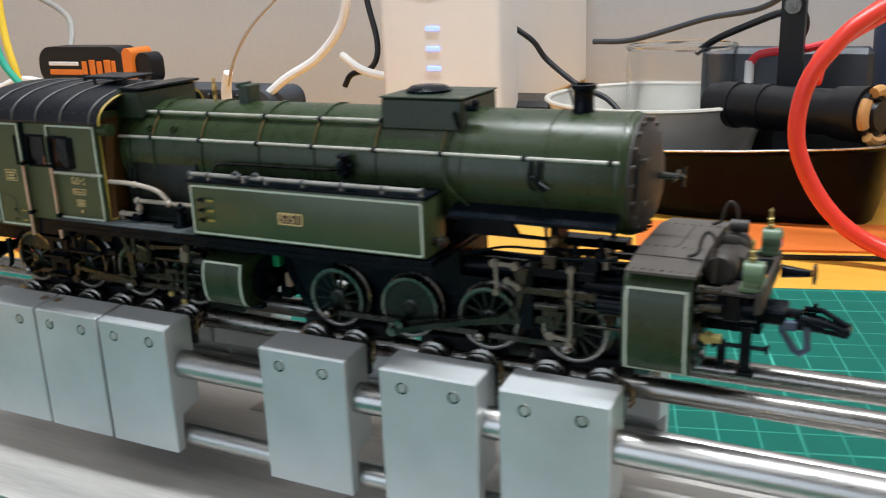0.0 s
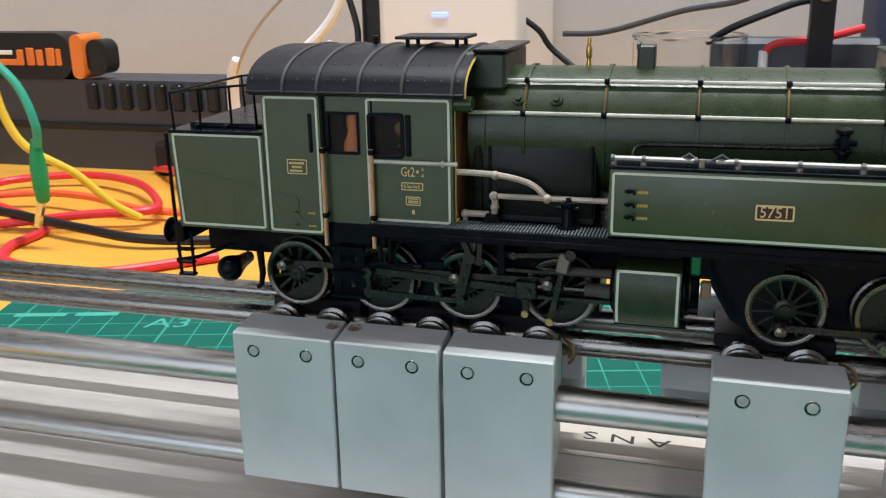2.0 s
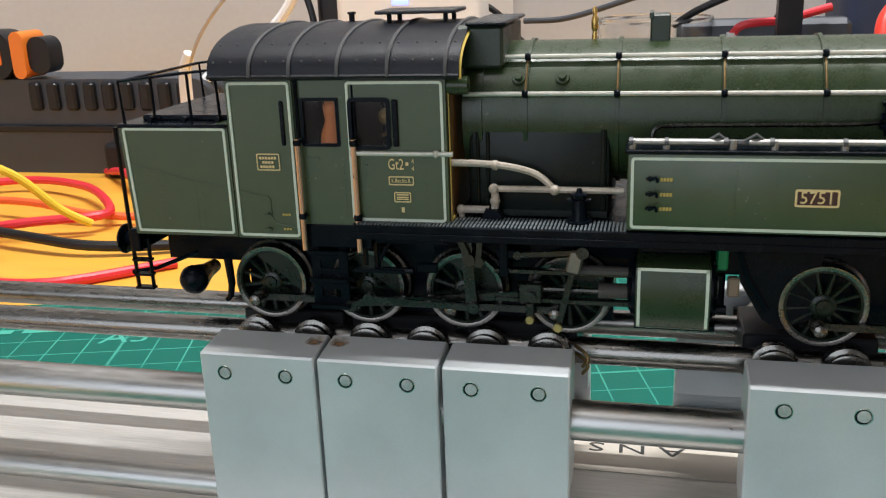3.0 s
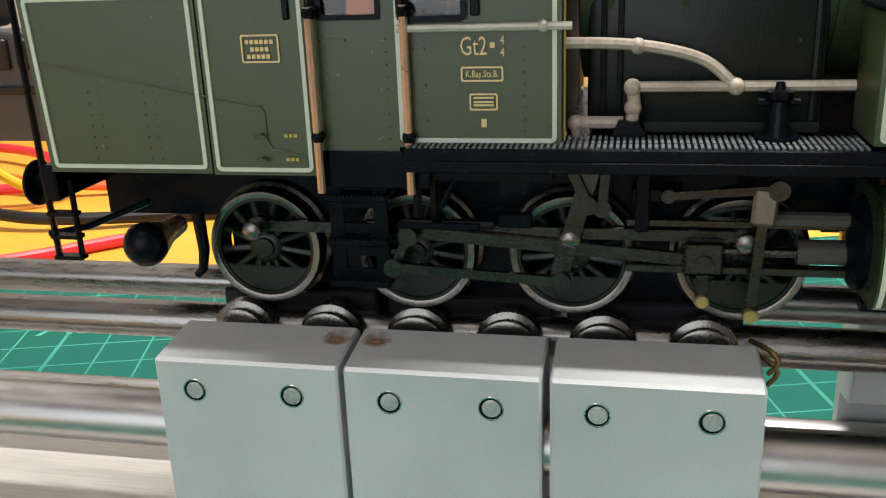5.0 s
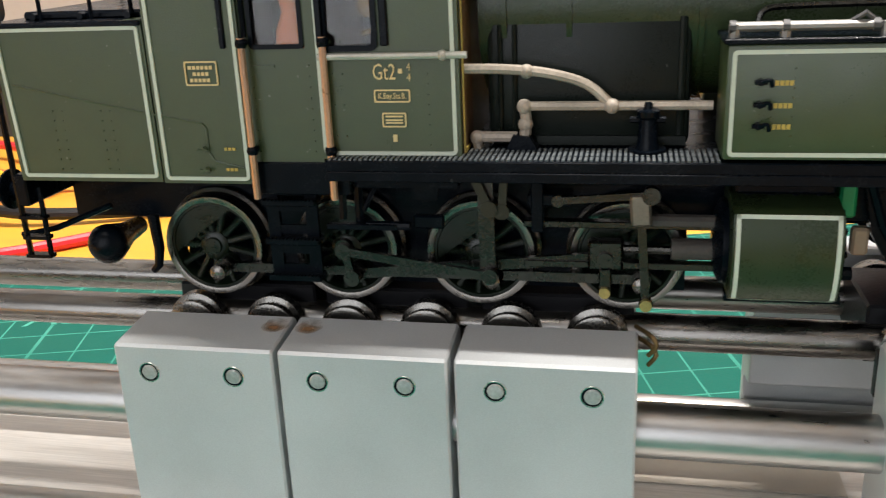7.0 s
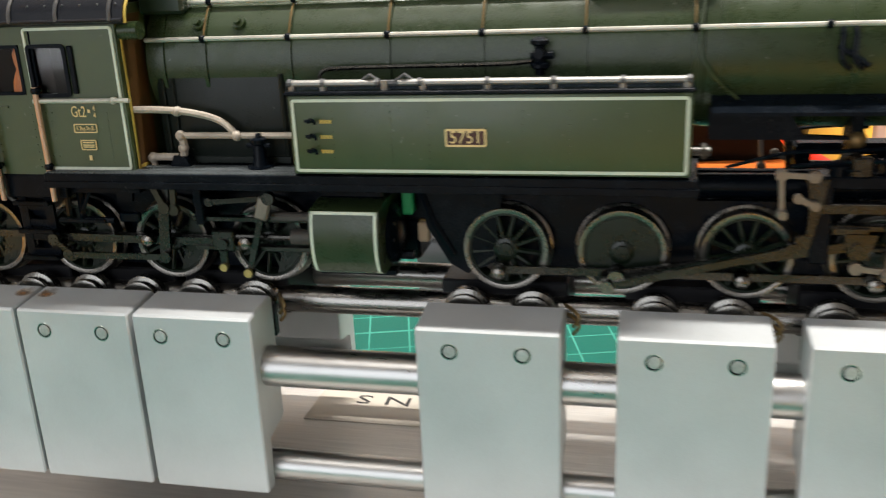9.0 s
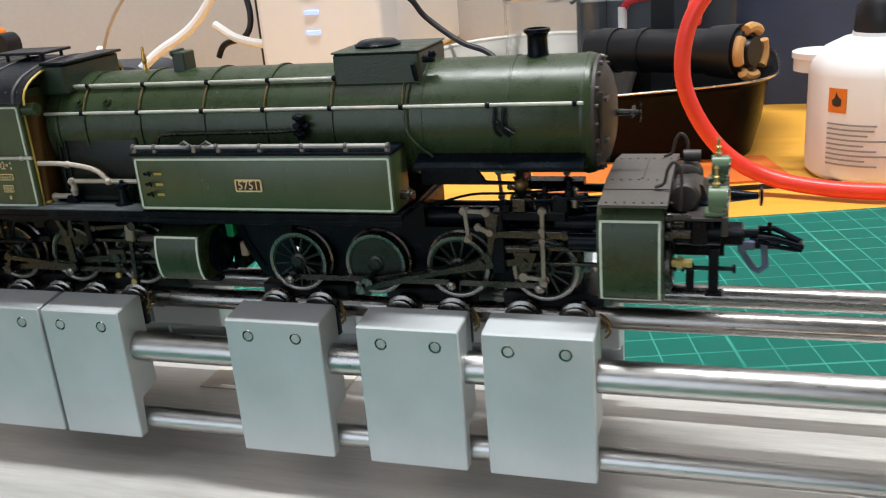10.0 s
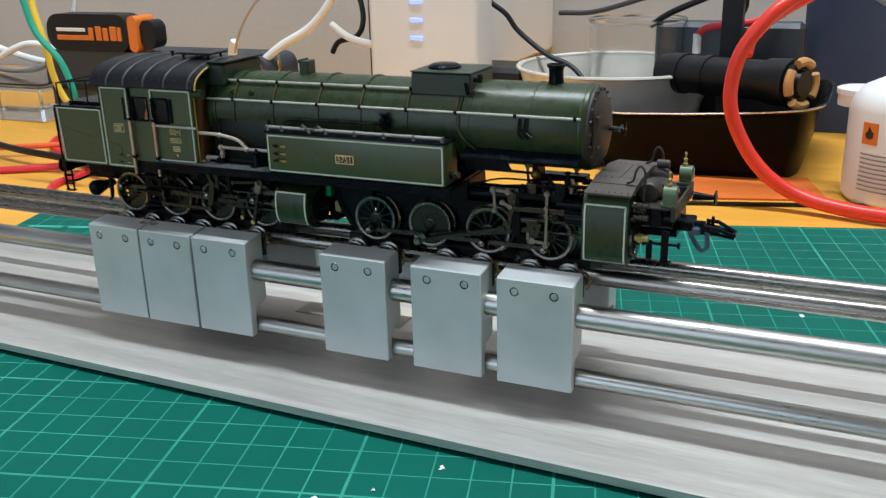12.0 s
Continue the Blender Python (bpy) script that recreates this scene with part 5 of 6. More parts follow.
        part("crosshead", b, RODSTEEL, loco, "dark steel crosshead")
        b = B()
        box(b, 61.6, 64.0, *ys(8, 13.0), 48.0, 60.0, 0.2)
        box(b, 62.0, 76.0, *ys(8.5, 12.6), 58.6, 60.4, 0.2)
        rod(b, (74.0, s * 12.2, 58.0), (82.5, s * 12.2, 58.0), 0.9, 10)
        rod(b, (76.5, s * 12.0, 54.6), (82.6, s * 12.0, 54.6), 1.7, 14)
        part("gear_bracket", b, BLACK, loco)
        b = B()
        tube(b, smooth_path([(58.5, s * 11, 61.4), (64, s * 12, 62.2), (72, s * 12.3, 62.6), (80, s * 12.0, 63.2)], 4), 0.32, 6)
        tube(b, smooth_path([(50, s * 11, 61.2), (58, s * 11.4, 63.4), (66, s * 11.0, 63.6), (78, s * 10.4, 64.4)], 4), 0.28, 6)
        for x, z in ((72.0, 63.6), (76.6, 64.6)):
            lathe(b, [(0.9, -1.4), (0.9, 0), (0.5, 0.3), (0.5, 1.6), (1.0, 1.8), (0.3, 2.3)], (x, s * 11.6, z), "z", 10)
        part("lubricator_pipe", b, BLACK, loco)
        # low-pressure cylinder
        b = B()
        prof = [(s * 16.2, 45.4), (s * 16.9, 46.2), (s * 17.2, 48.5), (s * 17.2, 58.4), (s * 16.9, 59.4), (s * 15.8, 62.2), (s * 14.6, 63.1), (s * 7.0, 63.1), (s * 7.0, 45.0), (s * 15.0, 44.9)]
        prof = [(y * 1.045, z) for y, z in prof]
        prism(b, prof, "x", 82.3, 93.9)
        cy = part("front_cylinder", b, GREEN, loco, "large dark green low-pressure cylinder with pale border")
        rear_face(prof[:5] + [(s * 17.2, 60.6)], s, 82.5, 93.7, cy)
        b = B()
        for y, z, r in ((11.4, 50.6, 5.3), (12.6, 58.6, 2.0), (14.4, 60.4, 0.9), (14.8, 57.0, 0.9)):
            lathe(b, [(r * 0.9, -0.4), (r, 0), (r, 0.9), (r * 0.75, 1.4), (r * 0.3, 1.6)], (93.9, s * y, z), "x", 20)
        for y, z, q in ((14.4, 60.4, 4.4), (14.8, 57.4, 4.4), (13.2, 58.6, 3.2)):
            rod(b, (93.9, s * y, z), (93.9 + q, s * y, z), 0.75, 10)
        part("cylinder_cover", b, RODSTEEL, cy)
        b = B()
        rod(b, (95.0, s * 14.6, 52.0), (98.6, s * 14.6, 52.0), 0.85, 10)
        rod(b, (96.0, s * 14.6, 52.0), (97.0, s * 14.6, 52.0), 1.25, 6)
        part("drain_union", b, DULLBRASS, cy, "small brass union")
    for x, d in zip(AX_FRONT, (False, True, False, False)):
        wheelset(x, d, True, PIN, d)
    # saddle cover over the cylinders
    b = B()
    prism(b, [(-18.2, 63.2), (-18.2, 63.7), (-7.0, 65.4), (7.0, 65.4), (18.2, 63.7), (18.2, 63.2)], "x", 82.8, 94.6)
    sd = part("saddle_cover", b, SADDLE, loco, "brown-grey riveted saddle cover")
    b = B()
    for y0, y1, z0, z1 in ((-12.4, -9.6, 67.4, 68.7),):
        box(b, 82.9, 94.5, -11.9, -11.6, 64.3, 64.85)
    for k in range(8):
        for y, z in ((-17.2, 63.9), (-7.6, 65.3), (7.6, 65.3)):
            ball(b, (84 + k * 1.6, y, z), 0.24, 6)
    box(b, 89.2, 89.5, -7, 7, 65.3, 65.6)
    part("cover_seam", b, SADDLE, sd)
    for y in (-12.0, 10.0):
        b = B()
        tube(b, smooth_path([(92.0, y, 65.2), (93.6, y, 66.0), (94.2, y, 68.4), (95.2, y, 69.8), (96.4, y, 68.6), (96.6, y, 66.0), (96.4, y - 0.3, 61.0)], 5), 0.3, 8)
        part("grab_hoop", b, BROWN, sd)
    b = B()
    lathe(b, [(2.2, 0), (2.8, 0.4), (2.9, 1.2), (2.9, 5.0), (2.4, 5.6)], (96.8, -3.6, 62.2), "y", 26, -1)
    lathe(b, [(2.2, 0), (2.8, 0.4), (2.9, 1.2), (2.9, 5.0), (2.4, 5.6)], (96.8, 3.6, 62.2), "y", 26, 1)
    part("air_cylinder", b, BROWN, loco, "brown air cylinder")
    b = B()
    prism(b, [(94.5, 60.2), (101.0, 60.2), (100.0, 63.0), (98.5, 63.6), (95.0, 63.4)], "y", -3.2, 3.2)
    box(b, 97.5, 104.4, -13.2, 13.2, 59.3, 60.0, 0.15)
    rod(b, (96.0, 6.0, 66.4), (99.2, 6.0, 66.4), 1.2, 12)
    part("front_deck", b, BROWN, loco, "brown front deck")
    b = B()
    rod(b, (94.6, -8.5, 56.0), (103.4, -8.5, 56.0), 2.6, 18)
    rod(b, (94.6, 8.5, 56.0), (103.4, 8.5, 56.0), 2.6, 18)
    box(b, 98.2, 101.2, -12.4, -9.4, 54.4, 59.2, 0.3)
    box(b, 100.4, 103.4, -7.0, -3.0, 55.0, 59.0, 0.3)
    for k in range(4):
        rod(b, (95.5 + k * 2.1, -11.8, 57.6), (95.5 + k * 2.1, -11.8, 59.4), 0.5, 8)
    part("front_reservoir", b, BLACK, loco, "black tanks and fittings under the nose")
    b = B()
    box(b, 103.4, 104.6, -13.4, 13.4, 56.6, 60.4, 0.2)
    bb = part("front_buffer_beam", b, BROWN, loco)
    for y in (-12.0, 12.0):
        b = B()
        rod(b, (104.8, y, 56.6), (110.2, y, 56.6), 1.3, 14, 0.65)
        lathe(b, [(1.8, 0), (2.05, 0.2), (2.05, 0.5), (1.0, 0.7)], (110.4, y, 56.6), "x", 20)
        if y > 0:
            part("buffer", b, BLACK, bb)
        else:
            b.free()
    for y in (-11.0, 11.0):
        b = B()
        box(b, 100.6, 104.2, y - 1.9, y + 1.9, 60.1, 60.9, 0.15)
        rod(b, (101.2, y, 63.2), (104.4, y, 63.2), 2.0, 20)
        box(b, 101.2, 103.9, y - 1.5, y + 1.5, 60.6, 64.4, 0.3)
        lamp = part("headlamp", b, LAMPGREEN, loco, "green headlamp with brass chimney")
        b = B()
        rod(b, (104.3, y, 63.2), (104.75, y, 63.2), 1.5, 18)
        part("lens", b, PANE, lamp)
        b = B()
        lathe(b, [(0.6, 0), (0.45, 0.9), (0.75, 1.1), (0.42, 1.4), (0.4, 2.1), (0.65, 2.3), (0.3, 2.6), (0.25, 3.6), (0.45, 3.8), (0.15, 4.3)], (102.4, y, 64.6), "z", 12)
        part("lamp_chimney", b, DULLBRASS, lamp, "turned brass chimney")
    # coupling, hoses and steps at the nose
    b = B()
    box(b, 99.0, 107.5, -3.6, 3.6, 51.4, 54.0, 0.4)
    rod(b, (103.0, -1.2, 53.0), (110.0, -1.2, 53.2), 0.85, 10)
    rod(b, (103.0, 1.2, 52.4), (110.0, 1.2, 52.4), 0.85, 10)
    part("drawbar", b, BLACK, loco)
    b = B()
    for y in (-2.6, 2.6):
        tube(b, [(110.0, y, 53.0), (113.0, y * 1.2, 52.8), (117.8, y * 0.6, 50.8)], 0.55, 8)
        tube(b, [(110.0, y, 52.2), (113.5, y * 1.1, 51.2), (117.6, y * 0.6, 50.2)], 0.45, 8)
    rod(b, (117.6, -1.6, 50.8), (117.6, 1.6, 50.8), 0.5, 8)
    box(b, 108.5, 114.0, -2.2, 2.2, 50.4, 51.8, 0.3)
    rod(b, (112.0, 0, 50.5), (112.0, 0, 55.0), 0.4, 8)
    part("coupler_hook", b, BLACK, loco, "black loop coupling")
    b = B()
    tube(b, [(108.2, -2.6, 52.2), (107.0, -2.8, 50.4), (109.2, -2.8, 47.0), (110.2, -2.8, 46.4), (111.4, -2.8, 47.4), (111.0, -2.6, 51.6)], 0.62, 8)
    box(b, 106.4, 109.4, -3.4, -2.4, 50.6, 52.4, 0.2)
    part("coupler_plate", b, surface("blued_steel", (0.10, 0.12, 0.19), 0.4, metal=0.6, var=0.2), loco, "blued steel coupler plate")
    b = B()
    rod(b, (95.4, -12.4, 50.3), (105.8, -12.4, 50.3), 0.42, 8)
    for x in (95.6, 97.0, 105.8):
        rod(b, (x - 0.3, -12.4, 50.3), (x + 0.3, -12.4, 50.3), 0.85, 10)
    box(b, 101.4, 103.2, -12.9, -11.9, 45.4, 54.0, 0.15)
    box(b, 100.9, 103.9, -13.4, -11.2, 45.2, 45.8, 0.1)
    box(b, 97.4, 98.9, -11.6, -10.6, 45.6, 50.6, 0.2)
    part("front_step", b, BLACK, loco, "black step and pipe at the nose")


def receiver_clutter():
    """Steam pipes, valves and rods on top of the front frame, under the boiler."""
    b = B()
    tube(b, smooth_path([(46.4, -3.6, 56.6), (58.0, -3.2, 56.6), (70.0, -3.6, 56.8), (81.0, -4.4, 57.4)], 5), 1.9, 14)
    part("receiver_pipe", b, BLACK, loco, "black steam receiver pipe")
    b = B()
    tube(b, smooth_path([(46.4, 4.5, 56.0), (60.0, 4.5, 56.0), (81.0, 4.5, 56.4)], 4), 1.3, 12)
    part("receiver_pipe", b, BLACK, loco)
    rnd = random.Random(21)
    for k in range(22):
        x, y = rnd.uniform(64, 78), rnd.uniform(-12.2, -8.8)
        b = B()
        h = rnd.uniform(0.8, 2.6)
        r = rnd.uniform(0.4, 1.1)
        if k % 3 == 0:
            lathe(b, [(r, 0), (r, h * 0.5), (r * 1.4, h * 0.55), (r * 1.4, h * 0.7), (r * 0.5, h * 0.75), (r * 0.5, h)], (x, y, 60.4), "z", 10)
        elif k % 3 == 1:
            box(b, x - r * 1.4, x + r * 1.4, y - r, y + r, 60.4, 60.4 + h, 0.15)
        else:
            tube(b, smooth_path([(x, y, 60.4), (x + 0.4, y, 60.4 + h), (x + 2.2, y - 0.4, 60.8 + h), (x + 3.6, y - 0.6, 60.2)], 3), 0.3, 6)
        part("fitting", b, RODSTEEL if k % 4 == 0 else BLACK, loco)
    b = B()
    lathe(b, [(0.7, 0), (0.7, 1.2), (1.0, 1.3), (1.0, 1.7), (0.4, 1.9), (0.4, 3.2), (0.9, 3.4), (0.2, 4.0)], (77.5, -11.0, 61.0), "z", 12)
    rod(b, (76.0, -11.0, 63.4), (79.2, -11.0, 63.4), 0.25, 6)
    part("oil_cup", b, GEARPALE, loco, "small grey oil cup")
    b = B()
    ball(b, (67.0, -8.6, 64.6), 1.4, 12)
    part("copper_joint", b, OLDBRASS, loco, "small reddish pipe joint")


def clutter_under():
    """The pivot, and the insulated connectors between the two engine units."""
    b = B()
    box(b, 1.4, 9.4, -7.4, 7.4, 51.5, 59.8, 0.4)
    box(b, 1.4, 4.4, -6.6, 6.6, 44.6, 51.4, 0.4)
    part("pivot_casting", b, BLACK, loco, "black pivot casting between the engine units")
    b = B()
    box(b, 2.6, 4.4, -10.0, -7.5, 53.0, 58.4, 0.3)
    part("green_lead_block", b, CLIPGREEN, loco, "green insulated connector between the units")
    b = B()
    box(b, 4.6, 6.4, -8.6, -7.0, 48.2, 51.4, 0.3)
    part("lead_block", b, CARDB, loco, "small tan connector between the units")


boiler()
WIDE[0] = 1.095
tanks()
footplate()
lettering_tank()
WIDE[0] = 1.045
cab()
bunker()
lettering_cab()
WIDE[0] = 1.0
front_unit()
rear_underframe()
REAR = [wheelset(x, False, False, 0) for i, x in enumerate(AX_REAR)]
GEAR = rear_gear_parts()
clutter_under()
receiver_clutter()

# ---- things on the desk behind ----
D = DESKTOP


def cable(name, pts, r, mat, label, seg=10, category="cable", group="cables on the desk"):
    b = B()
    tube(b, smooth_path(pts, 6), r, seg)
    return solo(name, b, mat, label, category, group, at=pts[0])


def power_adapter():
    t = thing("network_adapter", "white plug-in network adapter with three blue lights", "adapter", (-132, 335, D))
    b = B()
    prism(b, rounded(-164, -88, 316, 346, 4), "z", 20, 150)
    part("housing", b, WHITEPL, t)
    b = B()
    box(b, -150, -102, 346.1, 519, 30, 120, 2)
    part("socket_block", b, WHITEPL, t)
    for z in (60, 71.2, 82.4):
        b = B()
        box(b, -133.5, -124.5, 315.2, 316.4, z - 1.3, z + 1.3, 0.5)
        part("status_light", b, LED, t, "glowing blue status light")
    b = B()
    prism(b, [(-132 + 10 * math.cos(k * math.pi / 8), 104 + 5 * math.sin(k * math.pi / 8)) for k in range(16)], "y", 315.6, 316.4)
    part("badge", b, surface("pale_red_badge", (0.65, 0.16, 0.16), 0.5), t, "small reddish badge")
    b = B()
    box(b, -160, -105, 330, 350, D + 0.05, 20)
    part("foot", b, WHITEPL, t)


def battery_and_tool():
    t = thing("tool_case", "charcoal ribbed power tool lying on the desk", "power tool", (-325, 295, D))
    b = B()
    prism(b, rounded(-424, -226, D + 0.1, 48.5, 9), "y", 288, 325)
    part("body", b, GREYPLASTIC, t)
    for k in range(9):
        b = B()
        box(b, -331 + k * 11, -324.5 + k * 11, 284.5, 289, 32, 47, 1.2)
        part("rib", b, PLASTIC, t)
    b = B()
    box(b, -412, -253, 285.8, 288.4, 20, 24, 0.8)
    part("seam", b, PLASTIC, t)
    b = B()
    box(b, -285, -227, 276, 288, D + 0.1, 16, 2)
    part("foot", b, PLASTIC, t)
    t = thing("battery_pack", "black battery pack with orange print and collar on the tool", "battery", (-360, 295, 48.5))
    b = B()
    prism(b, rounded(-414, -337, 48.6, 74.8, 11.5), "y", 285, 302)
    part("pack", b, PLASTIC, t)
    b = B()
    prism(b, rounded(-337, -329, 49.2, 74.0, 4), "y", 284, 303)
    part("collar", b, ORANGEPL, t, "orange collar")
    b = B()
    prism(b, rounded(-329, -316, 51.6, 71.0, 6), "y", 287, 299)
    part("nose", b, PLASTIC, t)
    b = B()
    box(b, -404, -374, 284.2, 285.2, 56.5, 60, 0.3)
    part("print_bar", b, ORANGEPL, t, "orange print")
    for k, (w, h) in enumerate(((4.6, 9), (5.4, 10), (4.8, 9), (6.0, 10), (3.6, 9.5))):
        b = B()
        box(b, -374 + k * 6.6, -374 + k * 6.6 + w, 284.2, 285.2, 56.5, 56.5 + h, 0.6)
        part("print_bar", b, ORANGEPL, t, "orange print")
    b = B()
    box(b, -404, -377, 284.2, 285.2, 62.5, 65, 0.3)
    part("print_bar", b, WHITEPL, t, "white print")


def tray():
    t = thing("black_tray", "deep black tray with a pale rim on the desk", "tray", (60, 300, D))
    b = B()
    n = 40
    rings = []
    for z, gx, gy in ((D + 0.1, 57, 52), (12, 61, 55), (27, 64, 57), (29.5, 68, 60), (29.5, 66, 58), (26, 62, 55), (0, 55, 50)):
        ring = []
        for k in range(n):
            a = 2 * math.pi * k / n
            c, s = math.cos(a), math.sin(a)
            x = 62 + gx * math.copysign(abs(c) ** 0.42, c)
            y = 318 + gy * math.copysign(abs(s) ** 0.42, s)
            lift = 5.5 * max(0, (x - 40) / 85) if z > 20 else 0
            ring.append(b.verts.new((x, y, z + lift)))
        rings.append(ring)
    for r0, r1 in zip(rings, rings[1:]):
        for k in range(n):
            b.faces.new((r0[k], r0[(k + 1) % n], r1[(k + 1) % n], r1[k]))
    b.faces.new(rings[0][::-1])
    b.faces.new(rings[-1])
    part("pan", b, TRAYBLACK, t)
    b = B()
    pts = []
    for k in range(n + 1):
        a = 2 * math.pi * k / n
        c, s = math.cos(a), math.sin(a)
        x, y = 62 + 68.5 * math.copysign(abs(c) ** 0.42, c), 318 + 60.5 * math.copysign(abs(s) ** 0.42, s)
        pts.append((x, y, 30.0 + 5.5 * max(0, (x - 40) / 85)))
    tube(b, pts, 0.6, 8)
    part("rim", b, BRIGHT, t, "pale metal rim")
    # torch that lies across the rim
    t = thing("hand_torch", "black hand torch with a tan ring lying on the tray", "torch", (80, 300, 35))
    a, c = Vector((40, 318, 44)), Vector((116, 272, 47))
    d = (c - a).normalized()
    b = B()
    rod(b, a, c, 10.5, 28)
    part("barrel", b, PLASTIC, t)
    for p0, p1, r0, r1 in ((a + d * 6, a + d * 16, 11.3, 11.3), (a + d * 30, a + d * 34, 11.2, 11.2), (c - d * 18, c - d * 3, 11.8, 12.6)):
        b = B()
        rod(b, p0, p1, r0, 28, r1)
        part("grip_collar", b, PLASTIC, t)
    b = B()
    up = d.orthogonal().normalized()
    sd = d.cross(up)
    for k in range(4):
        pts = [c + d * 1.0 + (up * math.cos(q) + sd * math.sin(q)) * 11.0 for q in [radians(90 * k + 8 + 9 * j) for j in range(8)]]
        tube(b, pts, 2.4, 8)
    part("ring", b, TANRING, t, "tan segmented ring")
    b = B()
    rod(b, c, c + d * 3.0, 7.2, 24, 6.4)
    part("end_cap", b, PLASTIC, t)


def bottle():
    t = thing("solvent_bottle", "white plastic solvent bottle with black cap and hazard label", "bottle", (167, 252, D))
    b = B()
    lathe(b, [(24.5, 0.2), (26.5, 2.5), (26.8, 8), (26.8, 44), (25.8, 49), (21, 54), (14, 57.5), (10.5, 58.5), (10.5, 60)], (167, 252, D), "z", 44)
    bt = part("bottle_body", b, WHITEPL, t)
    b = B()
    lathe(b, [(9.8, 0), (10.2, 1), (9.6, 12), (8.0, 14.5), (3.4, 16), (2.6, 18), (2.2, 42), (1.6, 43)], (167, 252, 55.5), "z", 28)
    part("cap", b, PLASTIC, t, "black nozzle cap")
    b = B()
    lathe(b, [(10.6, 0), (10.6, 5), (11.4, 5.5), (11.4, 8), (10.5, 8.5)], (145, 261, 40), "z", 20)
    part("shoulder", b, WHITEPL, t)

    def on_side(bm, lift):
        for v in bm.verts:
            a = v.co.x / 26.8 - 2.15
            r = 26.8 + lift + v.co.y
            v.co = Vector((167 + r * math.cos(a), 252 + r * math.sin(a), v.co.z))

    def patch(x0, x1, z0, z1):
        bm = B()
        n = max(1, int((x1 - x0) / 1.5))
        for k in range(n):
            box(bm, x0 + (x1 - x0) * k / n, x0 + (x1 - x0) * (k + 1) / n, 0, 0.15, z0, z1)
        return bm
    b = patch(-6.5, 1.5, 27, 37)
    on_side(b, 0.1)
    part("hazard_square", b, ORANGEPL, t, "orange hazard square")
    b = B()
    prism(b, [(-4.4, 30), (-4.9, 32), (-3.6, 33), (-3.0, 35.4), (-1.8, 33.4), (-0.6, 32.6), (-0.8, 30), (-2.6, 29.4)], "y", 0, 0.1)
    on_side(b, 0.3)
    part("flame_mark", b, DARKINK, t, "black flame mark")
    rnd = random.Random(9)
    for k in range(9):
        b = patch(-6.5, rnd.uniform(9, 19), 22.0 - k * 2.1, 22.7 - k * 2.1)
        on_side(b, 0.1)
        part("print_bar", b, INK, t, "grey printed line")


